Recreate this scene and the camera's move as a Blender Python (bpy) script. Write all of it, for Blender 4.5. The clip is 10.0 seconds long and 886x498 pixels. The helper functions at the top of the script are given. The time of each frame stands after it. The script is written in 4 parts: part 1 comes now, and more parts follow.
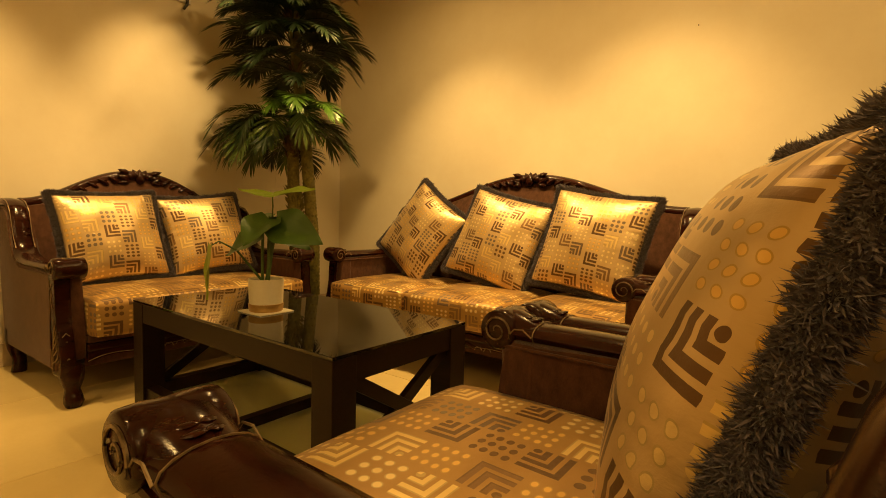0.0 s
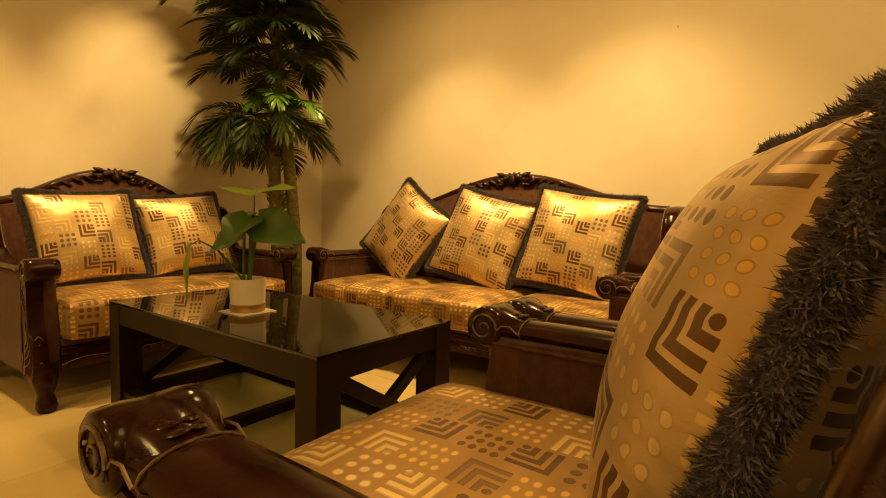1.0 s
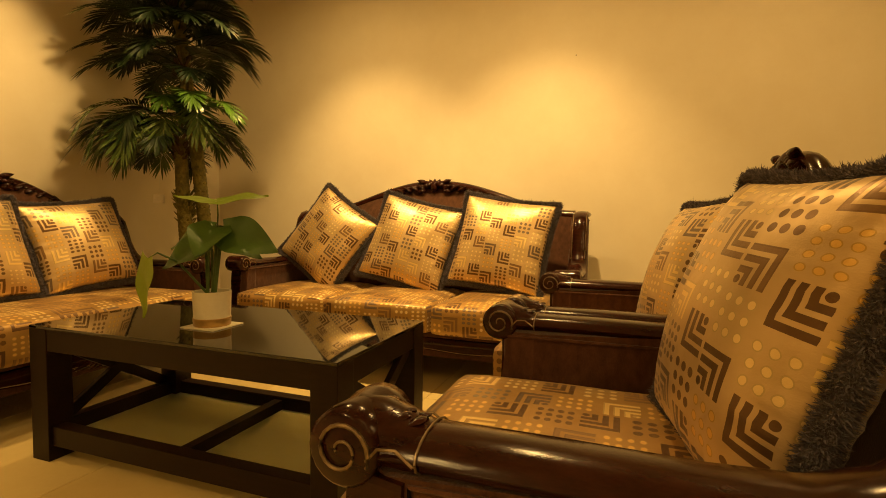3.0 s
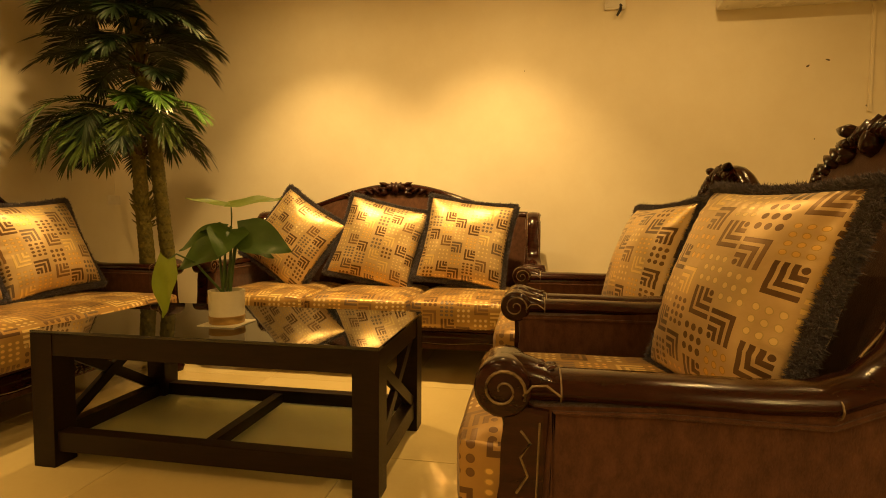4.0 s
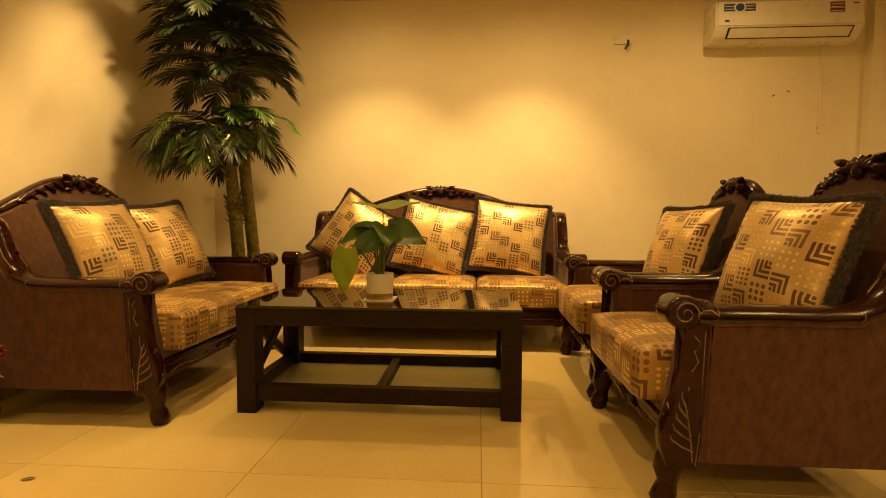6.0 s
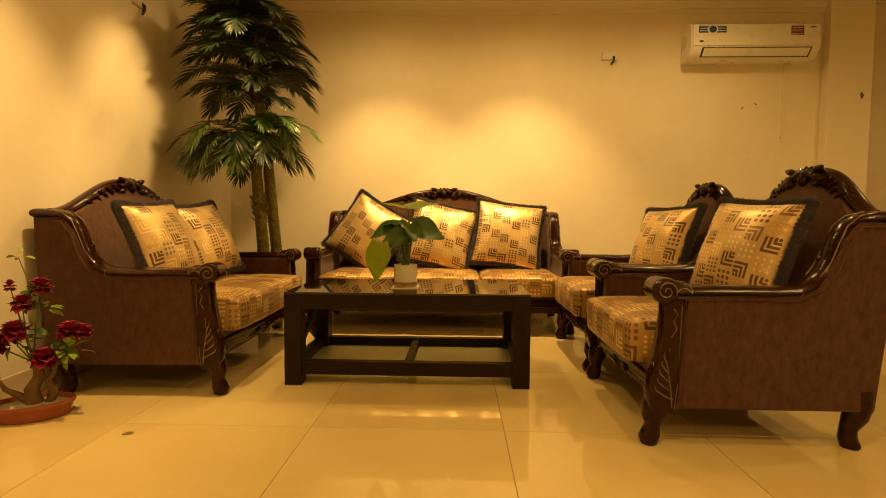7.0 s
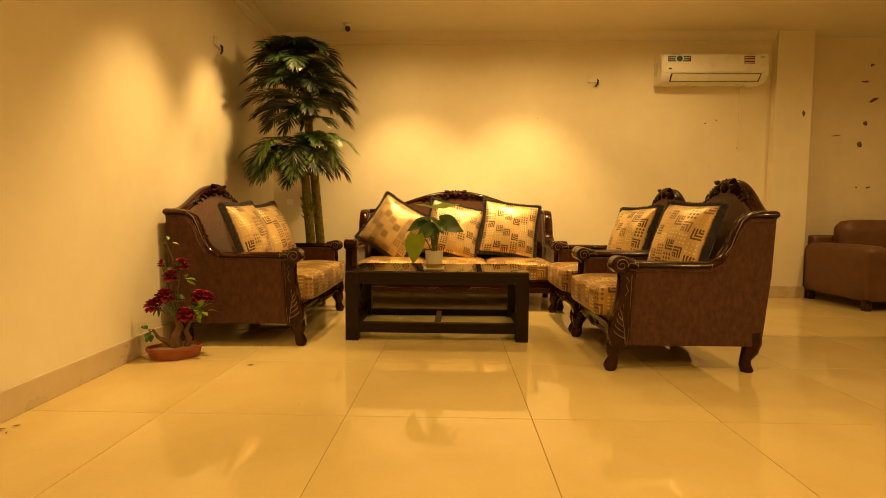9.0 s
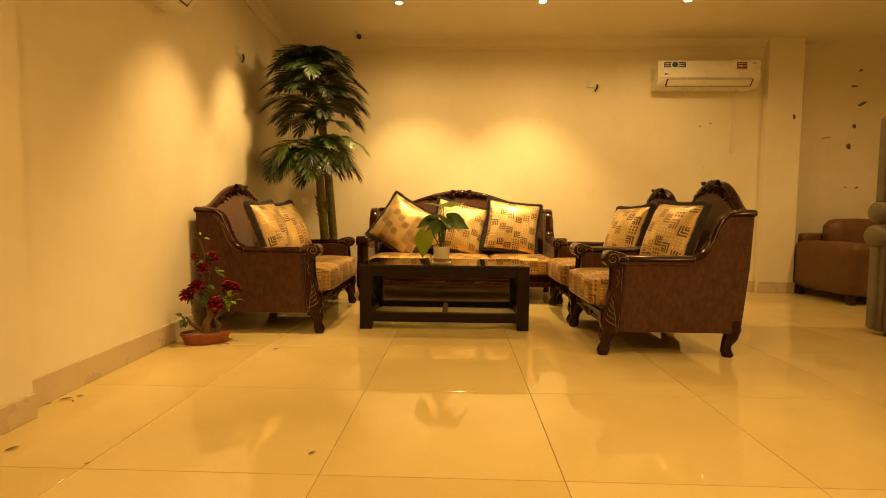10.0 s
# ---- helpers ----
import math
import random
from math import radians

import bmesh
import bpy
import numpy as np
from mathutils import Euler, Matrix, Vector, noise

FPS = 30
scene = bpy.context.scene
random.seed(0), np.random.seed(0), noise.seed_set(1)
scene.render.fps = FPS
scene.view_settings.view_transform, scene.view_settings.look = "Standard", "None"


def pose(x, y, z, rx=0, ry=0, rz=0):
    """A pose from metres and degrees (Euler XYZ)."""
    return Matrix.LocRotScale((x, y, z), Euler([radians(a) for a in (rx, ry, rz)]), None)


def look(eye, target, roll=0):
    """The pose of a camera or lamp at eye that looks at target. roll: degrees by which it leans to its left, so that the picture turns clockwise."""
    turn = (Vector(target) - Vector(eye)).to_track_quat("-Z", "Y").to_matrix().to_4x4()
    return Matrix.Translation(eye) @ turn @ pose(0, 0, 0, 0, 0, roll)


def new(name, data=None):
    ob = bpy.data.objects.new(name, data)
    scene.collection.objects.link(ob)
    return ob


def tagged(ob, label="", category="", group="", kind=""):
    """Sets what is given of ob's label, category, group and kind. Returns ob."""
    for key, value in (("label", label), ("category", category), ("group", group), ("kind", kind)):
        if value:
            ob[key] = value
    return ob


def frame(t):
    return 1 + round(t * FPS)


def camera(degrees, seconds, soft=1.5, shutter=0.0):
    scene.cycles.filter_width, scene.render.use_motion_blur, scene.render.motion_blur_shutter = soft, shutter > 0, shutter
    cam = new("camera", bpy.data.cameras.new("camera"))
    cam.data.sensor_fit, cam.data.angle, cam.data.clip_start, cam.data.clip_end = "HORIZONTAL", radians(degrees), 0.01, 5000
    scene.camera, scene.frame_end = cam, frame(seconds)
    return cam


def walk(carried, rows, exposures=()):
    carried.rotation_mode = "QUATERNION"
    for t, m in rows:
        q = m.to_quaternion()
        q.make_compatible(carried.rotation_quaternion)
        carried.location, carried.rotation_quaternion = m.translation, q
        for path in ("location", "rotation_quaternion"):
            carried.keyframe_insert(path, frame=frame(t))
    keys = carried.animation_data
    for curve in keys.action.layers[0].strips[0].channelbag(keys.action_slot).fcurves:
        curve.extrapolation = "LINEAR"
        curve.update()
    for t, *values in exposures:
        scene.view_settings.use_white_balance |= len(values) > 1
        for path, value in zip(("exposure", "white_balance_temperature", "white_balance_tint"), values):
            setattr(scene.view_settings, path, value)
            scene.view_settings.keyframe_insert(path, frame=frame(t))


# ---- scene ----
cam = camera(83.8, 10.0, 0.95)
PATH = [
    (0, (-0.015, -0.164, 0.871), (-1.220, 1.427, 0.738), 1.5),
    (0.5, (-0.010, -0.151, 0.859), (-1.209, 1.445, 0.731), 1.4),
    (1, (-0.026, -0.162, 0.861), (-1.175, 1.471, 0.733), 1.4),
    (1.5, (-0.073, -0.192, 0.849), (-1.110, 1.514, 0.730), 1.3),
    (2, (-0.137, -0.257, 0.852), (-1.039, 1.523, 0.732), 1.1),
    (2.5, (-0.197, -0.355, 0.860), (-1.011, 1.469, 0.743), 0.8),
    (3, (-0.310, -0.453, 0.872), (-0.985, 1.427, 0.763), 0.7),
    (4.5, (-0.744, -0.916, 0.870), (-0.956, 1.070, 0.760), 0.3),
    (5, (-0.932, -1.078, 0.867), (-1.091, 0.912, 0.753), 0.3),
    (5.5, (-1.068, -1.253, 0.871), (-1.228, 0.737, 0.757), 0.3),
    (6, (-1.215, -1.419, 0.865), (-1.355, 0.573, 0.754), 0.3),
    (7.5, (-1.434, -2.029, 0.856), (-1.483, -0.033, 0.742), 0.4),
    (8, (-1.490, -2.257, 0.872), (-1.537, -0.261, 0.752), 0.4),
    (8.5, (-1.525, -2.474, 0.857), (-1.573, -0.478, 0.737), 0.3),
    (9, (-1.527, -2.688, 0.850), (-1.578, -0.692, 0.728), 0.4),
    (9.5, (-1.535, -2.827, 0.857), (-1.597, -0.832, 0.731), 0.4),
    (10, (-1.542, -2.970, 0.843), (-1.609, -0.975, 0.716), 0.5),
]
walk(cam, [(t, look(eye, target, roll)) for t, eye, target, roll in PATH], [(0, -0.12), (5.5, -0.05), (7.5, 0.08), (9, 0.18), (10, 0.2)])

# ---- light ----
world = bpy.data.worlds.new("showroom_air")
scene.world = world
world.use_nodes = True
world.node_tree.nodes["Background"].inputs[0].default_value = (1.0, 0.72, 0.4, 1)
world.node_tree.nodes["Background"].inputs[1].default_value = 0.02
scene.view_settings.exposure = 0.0

WARM = (1.0, 0.60, 0.19)
CEIL = 2.91


def spot(name, eye, target, watts, cone=96, blend=0.45, size=0.035):
    lamp = bpy.data.lights.new(name, "SPOT")
    lamp.energy, lamp.color, lamp.spot_size, lamp.spot_blend, lamp.shadow_soft_size = watts, WARM, radians(cone), blend, size
    ob = new(name, lamp)
    ob.matrix_world = look(eye, target)
    return ob


# downlights and added floods: place in the ceiling, the point they aim at, power, cone
DOWN = [
    ((-2.15, 1.91), (-2.02, 2.58, 0), 180, 82), ((-0.776, 1.90), (-0.84, 2.58, 0), 180, 82), ((0.582, 1.89), (0.582, 1.89, 0), 52, 172),
    ((-2.64, 1.26), (-3.60, 1.38, 0.80), 165, 52), ((-2.58, 0.42), (-3.34, 0.24, 0.0), 220, 62),
    # six floods added out of view to brighten the floor and furniture fronts
    ((-1.5, -1.6), (-1.5, -1.6, 0), 150, 120), ((0.9, -0.7), (0.9, -0.7, 0), 66, 172), ((2.7, 0.7), (2.7, 0.7, 0), 115, 172),
    ((2.6, -2.2), (2.6, -2.2, 0), 90, 172), ((-1.5, -3.7), (-1.5, -3.7, 0), 112, 172), ((0.7, -3.7), (0.7, -3.7, 0), 95, 172),
]
for (lx, ly), aim, watts, cone in DOWN:
    spot("downlight_or_flood", (lx, ly, CEIL - 0.035), aim, watts, cone, {82: 0.8, 172: 1.0}.get(cone, 0.95), 0.02 if cone == 52 else 0.035)
    if cone == 82:
        # light that spills past the reflector's rim
        spot("downlight_spill", (lx, ly, CEIL - 0.036), (lx, ly, 0), 64, 172, 1.0)


# ---- materials ----
def fresh(name):
    m = bpy.data.materials.new(name)
    m.use_nodes = True
    nt = m.node_tree
    return m, nt, nt.nodes["Principled BSDF"]


def mth(nt, op, a, b=None, c=None):
    n = nt.nodes.new("ShaderNodeMath")
    n.operation = op
    for k, v in enumerate((a, b, c)):
        if v is None:
            continue
        if isinstance(v, (int, float)):
            n.inputs[k].default_value = v
        else:
            nt.links.new(v, n.inputs[k])
    return n.outputs[0]


def blend_colour(nt, fac, a, b, how="MIX"):
    n = nt.nodes.new("ShaderNodeMix")
    n.data_type, n.blend_type = "RGBA", how
    for k, v in ((0, fac), (6, a), (7, b)):
        if isinstance(v, (int, float)):
            n.inputs[k].default_value = v
        elif isinstance(v, tuple):
            n.inputs[k].default_value = (*v[:3], 1)
        else:
            nt.links.new(v, n.inputs[k])
    return n.outputs[2]


def noise_tex(nt, scale, detail=4, rough=0.55, stretch=None, space="Object"):
    tc = nt.nodes.new("ShaderNodeTexCoord")
    n = nt.nodes.new("ShaderNodeTexNoise")
    n.inputs["Scale"].default_value, n.inputs["Detail"].default_value, n.inputs["Roughness"].default_value = scale, detail, rough
    out = tc.outputs[space]
    if stretch:
        mp = nt.nodes.new("ShaderNodeMapping")
        mp.inputs["Scale"].default_value = stretch
        nt.links.new(out, mp.inputs[0])
        out = mp.outputs[0]
    nt.links.new(out, n.inputs["Vector"])
    return n.outputs["Fac"]


def ramp(nt, fac, stops, constant=False):
    n = nt.nodes.new("ShaderNodeValToRGB")
    n.color_ramp.interpolation = "CONSTANT" if constant else "LINEAR"
    els = n.color_ramp.elements
    while len(els) < len(stops):
        els.new(0.5)
    for e, (p, c) in zip(els, stops):
        e.position, e.color = p, (*c, 1) if not isinstance(c, (int, float)) else (c, c, c, 1)
    nt.links.new(fac, n.inputs[0])
    return n.outputs[0]


def bump(nt, bsdf, height, strength, dist=0.01):
    n = nt.nodes.new("ShaderNodeBump")
    n.inputs["Strength"].default_value, n.inputs["Distance"].default_value = strength, dist
    nt.links.new(height, n.inputs["Height"])
    nt.links.new(n.outputs[0], bsdf.inputs["Normal"])


def simple(name, dark, light, rough=0.5, scale=8.0, metal=0.0, relief=0.15, fine=120.0, coat=0.0, sheen=0.0, stretch=None, spread=0.12, shine=0.5):
    """A surface that varies between two colours at a coarse and a fine scale."""
    m, nt, b = fresh(name)
    coarse, grain = noise_tex(nt, scale, 5, 0.6, stretch), noise_tex(nt, fine, 3, 0.6, stretch)
    mixed = mth(nt, "ADD", mth(nt, "MULTIPLY", coarse, 0.7), mth(nt, "MULTIPLY", grain, 0.3))
    nt.links.new(ramp(nt, mixed, [(0.35, dark), (0.65, light)]), b.inputs["Base Color"])
    r = mth(nt, "ADD", mth(nt, "MULTIPLY", mth(nt, "SUBTRACT", coarse, 0.5), spread), rough)
    nt.links.new(r, b.inputs["Roughness"])
    b.inputs["Metallic"].default_value = metal
    b.inputs["Coat Weight"].default_value, b.inputs["Coat Roughness"].default_value = coat, 0.08
    b.inputs["Sheen Weight"].default_value = sheen
    if relief:
        bump(nt, b, grain, relief, 0.004)
    b.inputs["Specular IOR Level"].default_value = shine
    return m


def brocade(name, cell=0.088, seed=0.0, tone=((0.57, 0.41, 0.20), (0.70, 0.525, 0.285)), shine=0.6, metal=0.58, rough=0.40):
    """Gold satin woven with columns of nested brackets and blocks of dots by turns, on UVs in metres."""
    m, nt, b = fresh(name)
    uv = nt.nodes.new("ShaderNodeUVMap")
    uv.uv_map = "weave"
    sep = nt.nodes.new("ShaderNodeSeparateXYZ")
    nt.links.new(uv.outputs[0], sep.inputs[0])
    x = mth(nt, "ADD", mth(nt, "DIVIDE", sep.outputs[0], cell), 40.0 + seed)
    y0 = mth(nt, "ADD", mth(nt, "DIVIDE", sep.outputs[1], cell), 40.0 + seed * 0.7)
    cx = mth(nt, "FLOOR", x)
    y = mth(nt, "ADD", y0, mth(nt, "MULTIPLY", mth(nt, "MODULO", cx, 4.0), 0.55))
    cy = mth(nt, "FLOOR", y)
    fx, fy = mth(nt, "FRACT", x), mth(nt, "FRACT", y)
    com = nt.nodes.new("ShaderNodeCombineXYZ")
    nt.links.new(cx, com.inputs[0])
    nt.links.new(cy, com.inputs[1])
    wn = nt.nodes.new("ShaderNodeTexWhiteNoise")
    wn.noise_dimensions = "2D"
    nt.links.new(com.outputs[0], wn.inputs["Vector"])
    rgb = nt.nodes.new("ShaderNodeSeparateColor")
    nt.links.new(wn.outputs["Color"], rgb.inputs[0])
    r, g, bl = rgb.outputs
    ux, uy = (mth(nt, "DIVIDE", mth(nt, "SUBTRACT", f, 0.05), 0.90) for f in (fx, fy))
    inside = mth(nt, "MULTIPLY", mth(nt, "LESS_THAN", mth(nt, "ABSOLUTE", mth(nt, "SUBTRACT", ux, 0.5)), 0.5), mth(nt, "LESS_THAN", mth(nt, "ABSOLUTE", mth(nt, "SUBTRACT", uy, 0.5)), 0.5))
    # brackets open towards one corner, turned about in every other column
    way = mth(nt, "MODULO", cx, 2.0)
    ax = mth(nt, "ABSOLUTE", mth(nt, "SUBTRACT", ux, way))
    ay = mth(nt, "ABSOLUTE", mth(nt, "SUBTRACT", uy, way))
    far = mth(nt, "MAXIMUM", ax, ay)
    step = mth(nt, "FRACT", mth(nt, "MULTIPLY", mth(nt, "SUBTRACT", far, 0.25), 4.0))
    band = mth(nt, "MULTIPLY", mth(nt, "LESS_THAN", step, 0.60), mth(nt, "GREATER_THAN", far, 0.25))
    px, py = mth(nt, "SUBTRACT", ax, 0.11), mth(nt, "SUBTRACT", ay, 0.11)
    eye = mth(nt, "LESS_THAN", mth(nt, "ADD", mth(nt, "MULTIPLY", px, px), mth(nt, "MULTIPLY", py, py)), 0.0085)
    band = mth(nt, "MAXIMUM", band, eye)
    rows = mth(nt, "ADD", 3.0, mth(nt, "GREATER_THAN", r, 0.6))
    dx = mth(nt, "SUBTRACT", mth(nt, "FRACT", mth(nt, "MULTIPLY", ux, 3.0)), 0.5)
    dy = mth(nt, "SUBTRACT", mth(nt, "FRACT", mth(nt, "MULTIPLY", uy, rows)), 0.5)
    dist = mth(nt, "SQRT", mth(nt, "ADD", mth(nt, "MULTIPLY", dx, dx), mth(nt, "MULTIPLY", dy, dy)))
    dots = mth(nt, "LESS_THAN", dist, 0.33)
    is_dot = mth(nt, "MODULO", cy, 2.0)
    mask = mth(nt, "ADD", mth(nt, "MULTIPLY", band, mth(nt, "SUBTRACT", 1.0, is_dot)), mth(nt, "MULTIPLY", dots, is_dot))
    mask = mth(nt, "MULTIPLY", mask, inside)
    # each figure has a thin darker outline
    edge_band = mth(nt, "MULTIPLY", mth(nt, "GREATER_THAN", step, 0.46), mth(nt, "SUBTRACT", 1.0, is_dot))
    edge_dot = mth(nt, "MULTIPLY", mth(nt, "GREATER_THAN", dist, 0.25), is_dot)
    edge = mth(nt, "MULTIPLY", mth(nt, "ADD", edge_band, edge_dot), 0.42)
    ink_band = ramp(nt, bl, [(0.0, (0.115, 0.057, 0.026)), (0.38, (0.24, 0.14, 0.066)), (0.60, (0.86, 0.66, 0.27)), (0.88, (0.17, 0.125, 0.10))], True)
    ink_dot = ramp(nt, bl, [(0.0, (0.88, 0.70, 0.34)), (0.34, (0.16, 0.085, 0.036)), (0.54, (0.20, 0.165, 0.14)), (0.70, (0.84, 0.56, 0.16))], True)
    ink = blend_colour(nt, is_dot, ink_band, ink_dot)
    ink = blend_colour(nt, edge, ink, (0.12, 0.062, 0.026))
    wear = noise_tex(nt, 9.0, 4)
    cloth = ramp(nt, wear, [(0.3, tone[0]), (0.7, tone[1])])
    nt.links.new(blend_colour(nt, mth(nt, "MULTIPLY", mask, 0.94), cloth, ink), b.inputs["Base Color"])
    nt.links.new(mth(nt, "SUBTRACT", rough, mth(nt, "MULTIPLY", mask, 0.06)), b.inputs["Roughness"])
    b.inputs["Metallic"].default_value = metal
    b.inputs["Specular IOR Level"].default_value = shine
    b.inputs["Sheen Weight"].default_value, b.inputs["Sheen Roughness"].default_value = 0.12, 0.4
    thread = noise_tex(nt, 420.0, 2, 0.6, (1, 1, 0.3))
    crease = noise_tex(nt, 22.0, 3, 0.5)
    bump(nt, b, mth(nt, "ADD", mth(nt, "ADD", mth(nt, "MULTIPLY", thread, 0.12), mth(nt, "MULTIPLY", mask, 0.12)), mth(nt, "MULTIPLY", crease, 0.8)), 0.35, 0.006)
    return m


def painted_wall(name, low, high, stain=0.0):
    m, nt, b = fresh(name)
    broad, mid, fine = noise_tex(nt, 0.7, 5, 0.6), noise_tex(nt, 6.0, 5, 0.65), noise_tex(nt, 160.0, 3, 0.6)
    paint = ramp(nt, mth(nt, "ADD", mth(nt, "MULTIPLY", broad, 0.6), mth(nt, "MULTIPLY", mid, 0.4)), [(0.36, low), (0.64, high)])
    if stain:
        spots = ramp(nt, noise_tex(nt, 3.3, 6, 0.72), [(0.66, 0.0), (0.72, stain)])
        paint = blend_colour(nt, spots, paint, (0.42, 0.33, 0.22))
    nt.links.new(paint, b.inputs["Base Color"])
    b.inputs["Roughness"].default_value = 0.62
    bump(nt, b, mth(nt, "ADD", mth(nt, "MULTIPLY", fine, 0.35), mid), 0.12, 0.006)
    return m


def tile_surface():
    m, nt, b = fresh("polished_tile")
    oi = nt.nodes.new("ShaderNodeObjectInfo")
    cloud, speck = noise_tex(nt, 2.2, 6, 0.6), noise_tex(nt, 60.0, 3, 0.6)
    mixv = mth(nt, "ADD", mth(nt, "MULTIPLY", cloud, 0.6), mth(nt, "ADD", mth(nt, "MULTIPLY", speck, 0.15), mth(nt, "MULTIPLY", oi.outputs["Random"], 0.25)))
    nt.links.new(ramp(nt, mixv, [(0.3, (0.585, 0.452, 0.195)), (0.7, (0.68, 0.553, 0.265))]), b.inputs["Base Color"])
    smear = noise_tex(nt, 5.0, 5, 0.7)
    nt.links.new(ramp(nt, smear, [(0.35, 0.02), (0.75, 0.085)]), b.inputs["Roughness"])
    bump(nt, b, noise_tex(nt, 7.0, 2, 0.4), 0.03, 0.004)
    return m


def leaf_surface(name, dark, light, rough=0.35):
    m, nt, b = fresh(name)
    n1 = noise_tex(nt, 14.0, 4)
    geo = nt.nodes.new("ShaderNodeNewGeometry")
    v = mth(nt, "ADD", mth(nt, "MULTIPLY", n1, 0.5), mth(nt, "MULTIPLY", geo.outputs["Random Per Island"], 0.5))
    nt.links.new(ramp(nt, v, [(0.25, dark), (0.75, light)]), b.inputs["Base Color"])
    b.inputs["Roughness"].default_value = rough
    b.inputs["Specular IOR Level"].default_value = 0.35
    bump(nt, b, noise_tex(nt, 90.0, 2), 0.2, 0.003)
    return m


def glass(name, colour, rough=0.0):
    m, nt, b = fresh(name)
    b.inputs["Base Color"].default_value = (*colour, 1)
    b.inputs["Transmission Weight"].default_value = 1.0
    b.inputs["Roughness"].default_value = rough
    return m


def glow(name, colour, power):
    m, nt, b = fresh(name)
    b.inputs["Emission Color"].default_value = (*colour, 1)
    b.inputs["Emission Strength"].default_value = power
    return m


WALL = painted_wall("cream_wall_paint", (0.76, 0.69, 0.53), (0.82, 0.76, 0.61))
WALL_WORN = painted_wall("stained_wall_paint", (0.68, 0.60, 0.45), (0.77, 0.69, 0.53), 0.4)
CEILING = painted_wall("ceiling_paint", (0.74, 0.68, 0.55), (0.80, 0.75, 0.63))
SKIRT = simple("skirting_tile", (0.52, 0.42, 0.29), (0.62, 0.52, 0.37), 0.28, 3.0, relief=0.05)
TILE = tile_surface()
GROUT = simple("grout", (0.30, 0.22, 0.12), (0.38, 0.29, 0.17), 0.8, 20)
WOOD = simple("dark_lacquered_wood", (0.014, 0.0034, 0.0020), (0.036, 0.0092, 0.0052), 0.17, 10, shine=0.27, relief=0.06, stretch=(1, 1, 6))
TABLE = simple("espresso_wood", (0.0085, 0.0036, 0.0019), (0.017, 0.0080, 0.0044), 0.40, 12, relief=0.08, stretch=(1, 8, 8), shine=0.2)
GILT = simple("rubbed_gilt", (0.12, 0.085, 0.045), (0.30, 0.22, 0.125), 0.4, 40, metal=0.6, relief=0.2)
VELVET = simple("brown_velvet", (0.052, 0.0205, 0.0108), (0.104, 0.0455, 0.0245), 0.85, 34, sheen=0.2, relief=0.35, fine=260, stretch=(1.3, 1.3, 0.7), shine=0.15)
BROCADE = brocade("gold_brocade")
BROCADE_SEAT = brocade("gold_brocade_seat", 0.092, 7.0, ((0.38, 0.222, 0.066), (0.47, 0.29, 0.098)), 0.5, 0.35, 0.40)
FRINGE = simple("slate_fringe", (0.052, 0.045, 0.062), (0.150, 0.128, 0.160), 0.8, 60, sheen=0.3, relief=0)
BLACK_GLASS = simple("black_glass", (0.004, 0.004, 0.004), (0.007, 0.007, 0.006), 0.03, 4, relief=0, spread=0.02, shine=0.85)
GREEN_GLASS = glass("green_glass", (0.72, 0.76, 0.52), 0.42)
CERAMIC = simple("white_ceramic", (0.72, 0.67, 0.52), (0.80, 0.76, 0.62), 0.35, 12, relief=0.05)
BRASSY = simple("gold_band", (0.42, 0.26, 0.08), (0.52, 0.34, 0.12), 0.35, 14, metal=0.5, relief=0.05)
LEAF = leaf_surface("pothos_leaf", (0.034, 0.078, 0.013), (0.080, 0.155, 0.026), 0.42)
LEAF_YOUNG = leaf_surface("young_leaf", (0.14, 0.235, 0.008), (0.25, 0.335, 0.018), 0.45)
STEM = simple("green_stem", (0.05, 0.10, 0.02), (0.09, 0.16, 0.04), 0.5, 20)
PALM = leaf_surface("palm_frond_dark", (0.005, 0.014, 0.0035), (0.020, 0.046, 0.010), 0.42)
# the dark frond again, with lamplight on the lower crown put into its colour
PALM_LIT = leaf_surface("palm_frond_lit", (0.036, 0.078, 0.016), (0.115, 0.165, 0.044), 0.24)
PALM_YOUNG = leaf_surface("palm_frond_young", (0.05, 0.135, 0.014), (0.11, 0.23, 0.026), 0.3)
BARK = simple("palm_bark", (0.075, 0.072, 0.012), (0.23, 0.20, 0.036), 0.6, 30, relief=0.6, fine=90)
HUSK = simple("palm_husk", (0.035, 0.02, 0.008), (0.11, 0.07, 0.028), 0.8, 26, relief=0.6, fine=110)
TERRACOTTA = simple("terracotta_plastic", (0.24, 0.062, 0.022), (0.32, 0.09, 0.034), 0.45, 10, relief=0.06)
PETAL = leaf_surface("crimson_petal", (0.135, 0.005, 0.026), (0.46, 0.034, 0.085), 0.45)
SOIL = simple("pale_grit", (0.30, 0.25, 0.17), (0.48, 0.42, 0.31), 0.9, 60, relief=0.8)
DRIFT = simple("driftwood", (0.09, 0.045, 0.018), (0.20, 0.11, 0.05), 0.7, 24, relief=0.6)
PLASTIC = simple("white_plastic", (0.76, 0.74, 0.68), (0.80, 0.78, 0.72), 0.28, 6, relief=0.02)
DARK_SLOT = simple("dark_plastic", (0.01, 0.01, 0.01), (0.02, 0.02, 0.02), 0.45, 30, relief=0.05)
BLUE = simple("blue_sticker", (0.02, 0.07, 0.22), (0.03, 0.10, 0.28), 0.35, 20, relief=0)
RED = simple("red_sticker", (0.20, 0.03, 0.04), (0.28, 0.05, 0.06), 0.35, 20, relief=0)
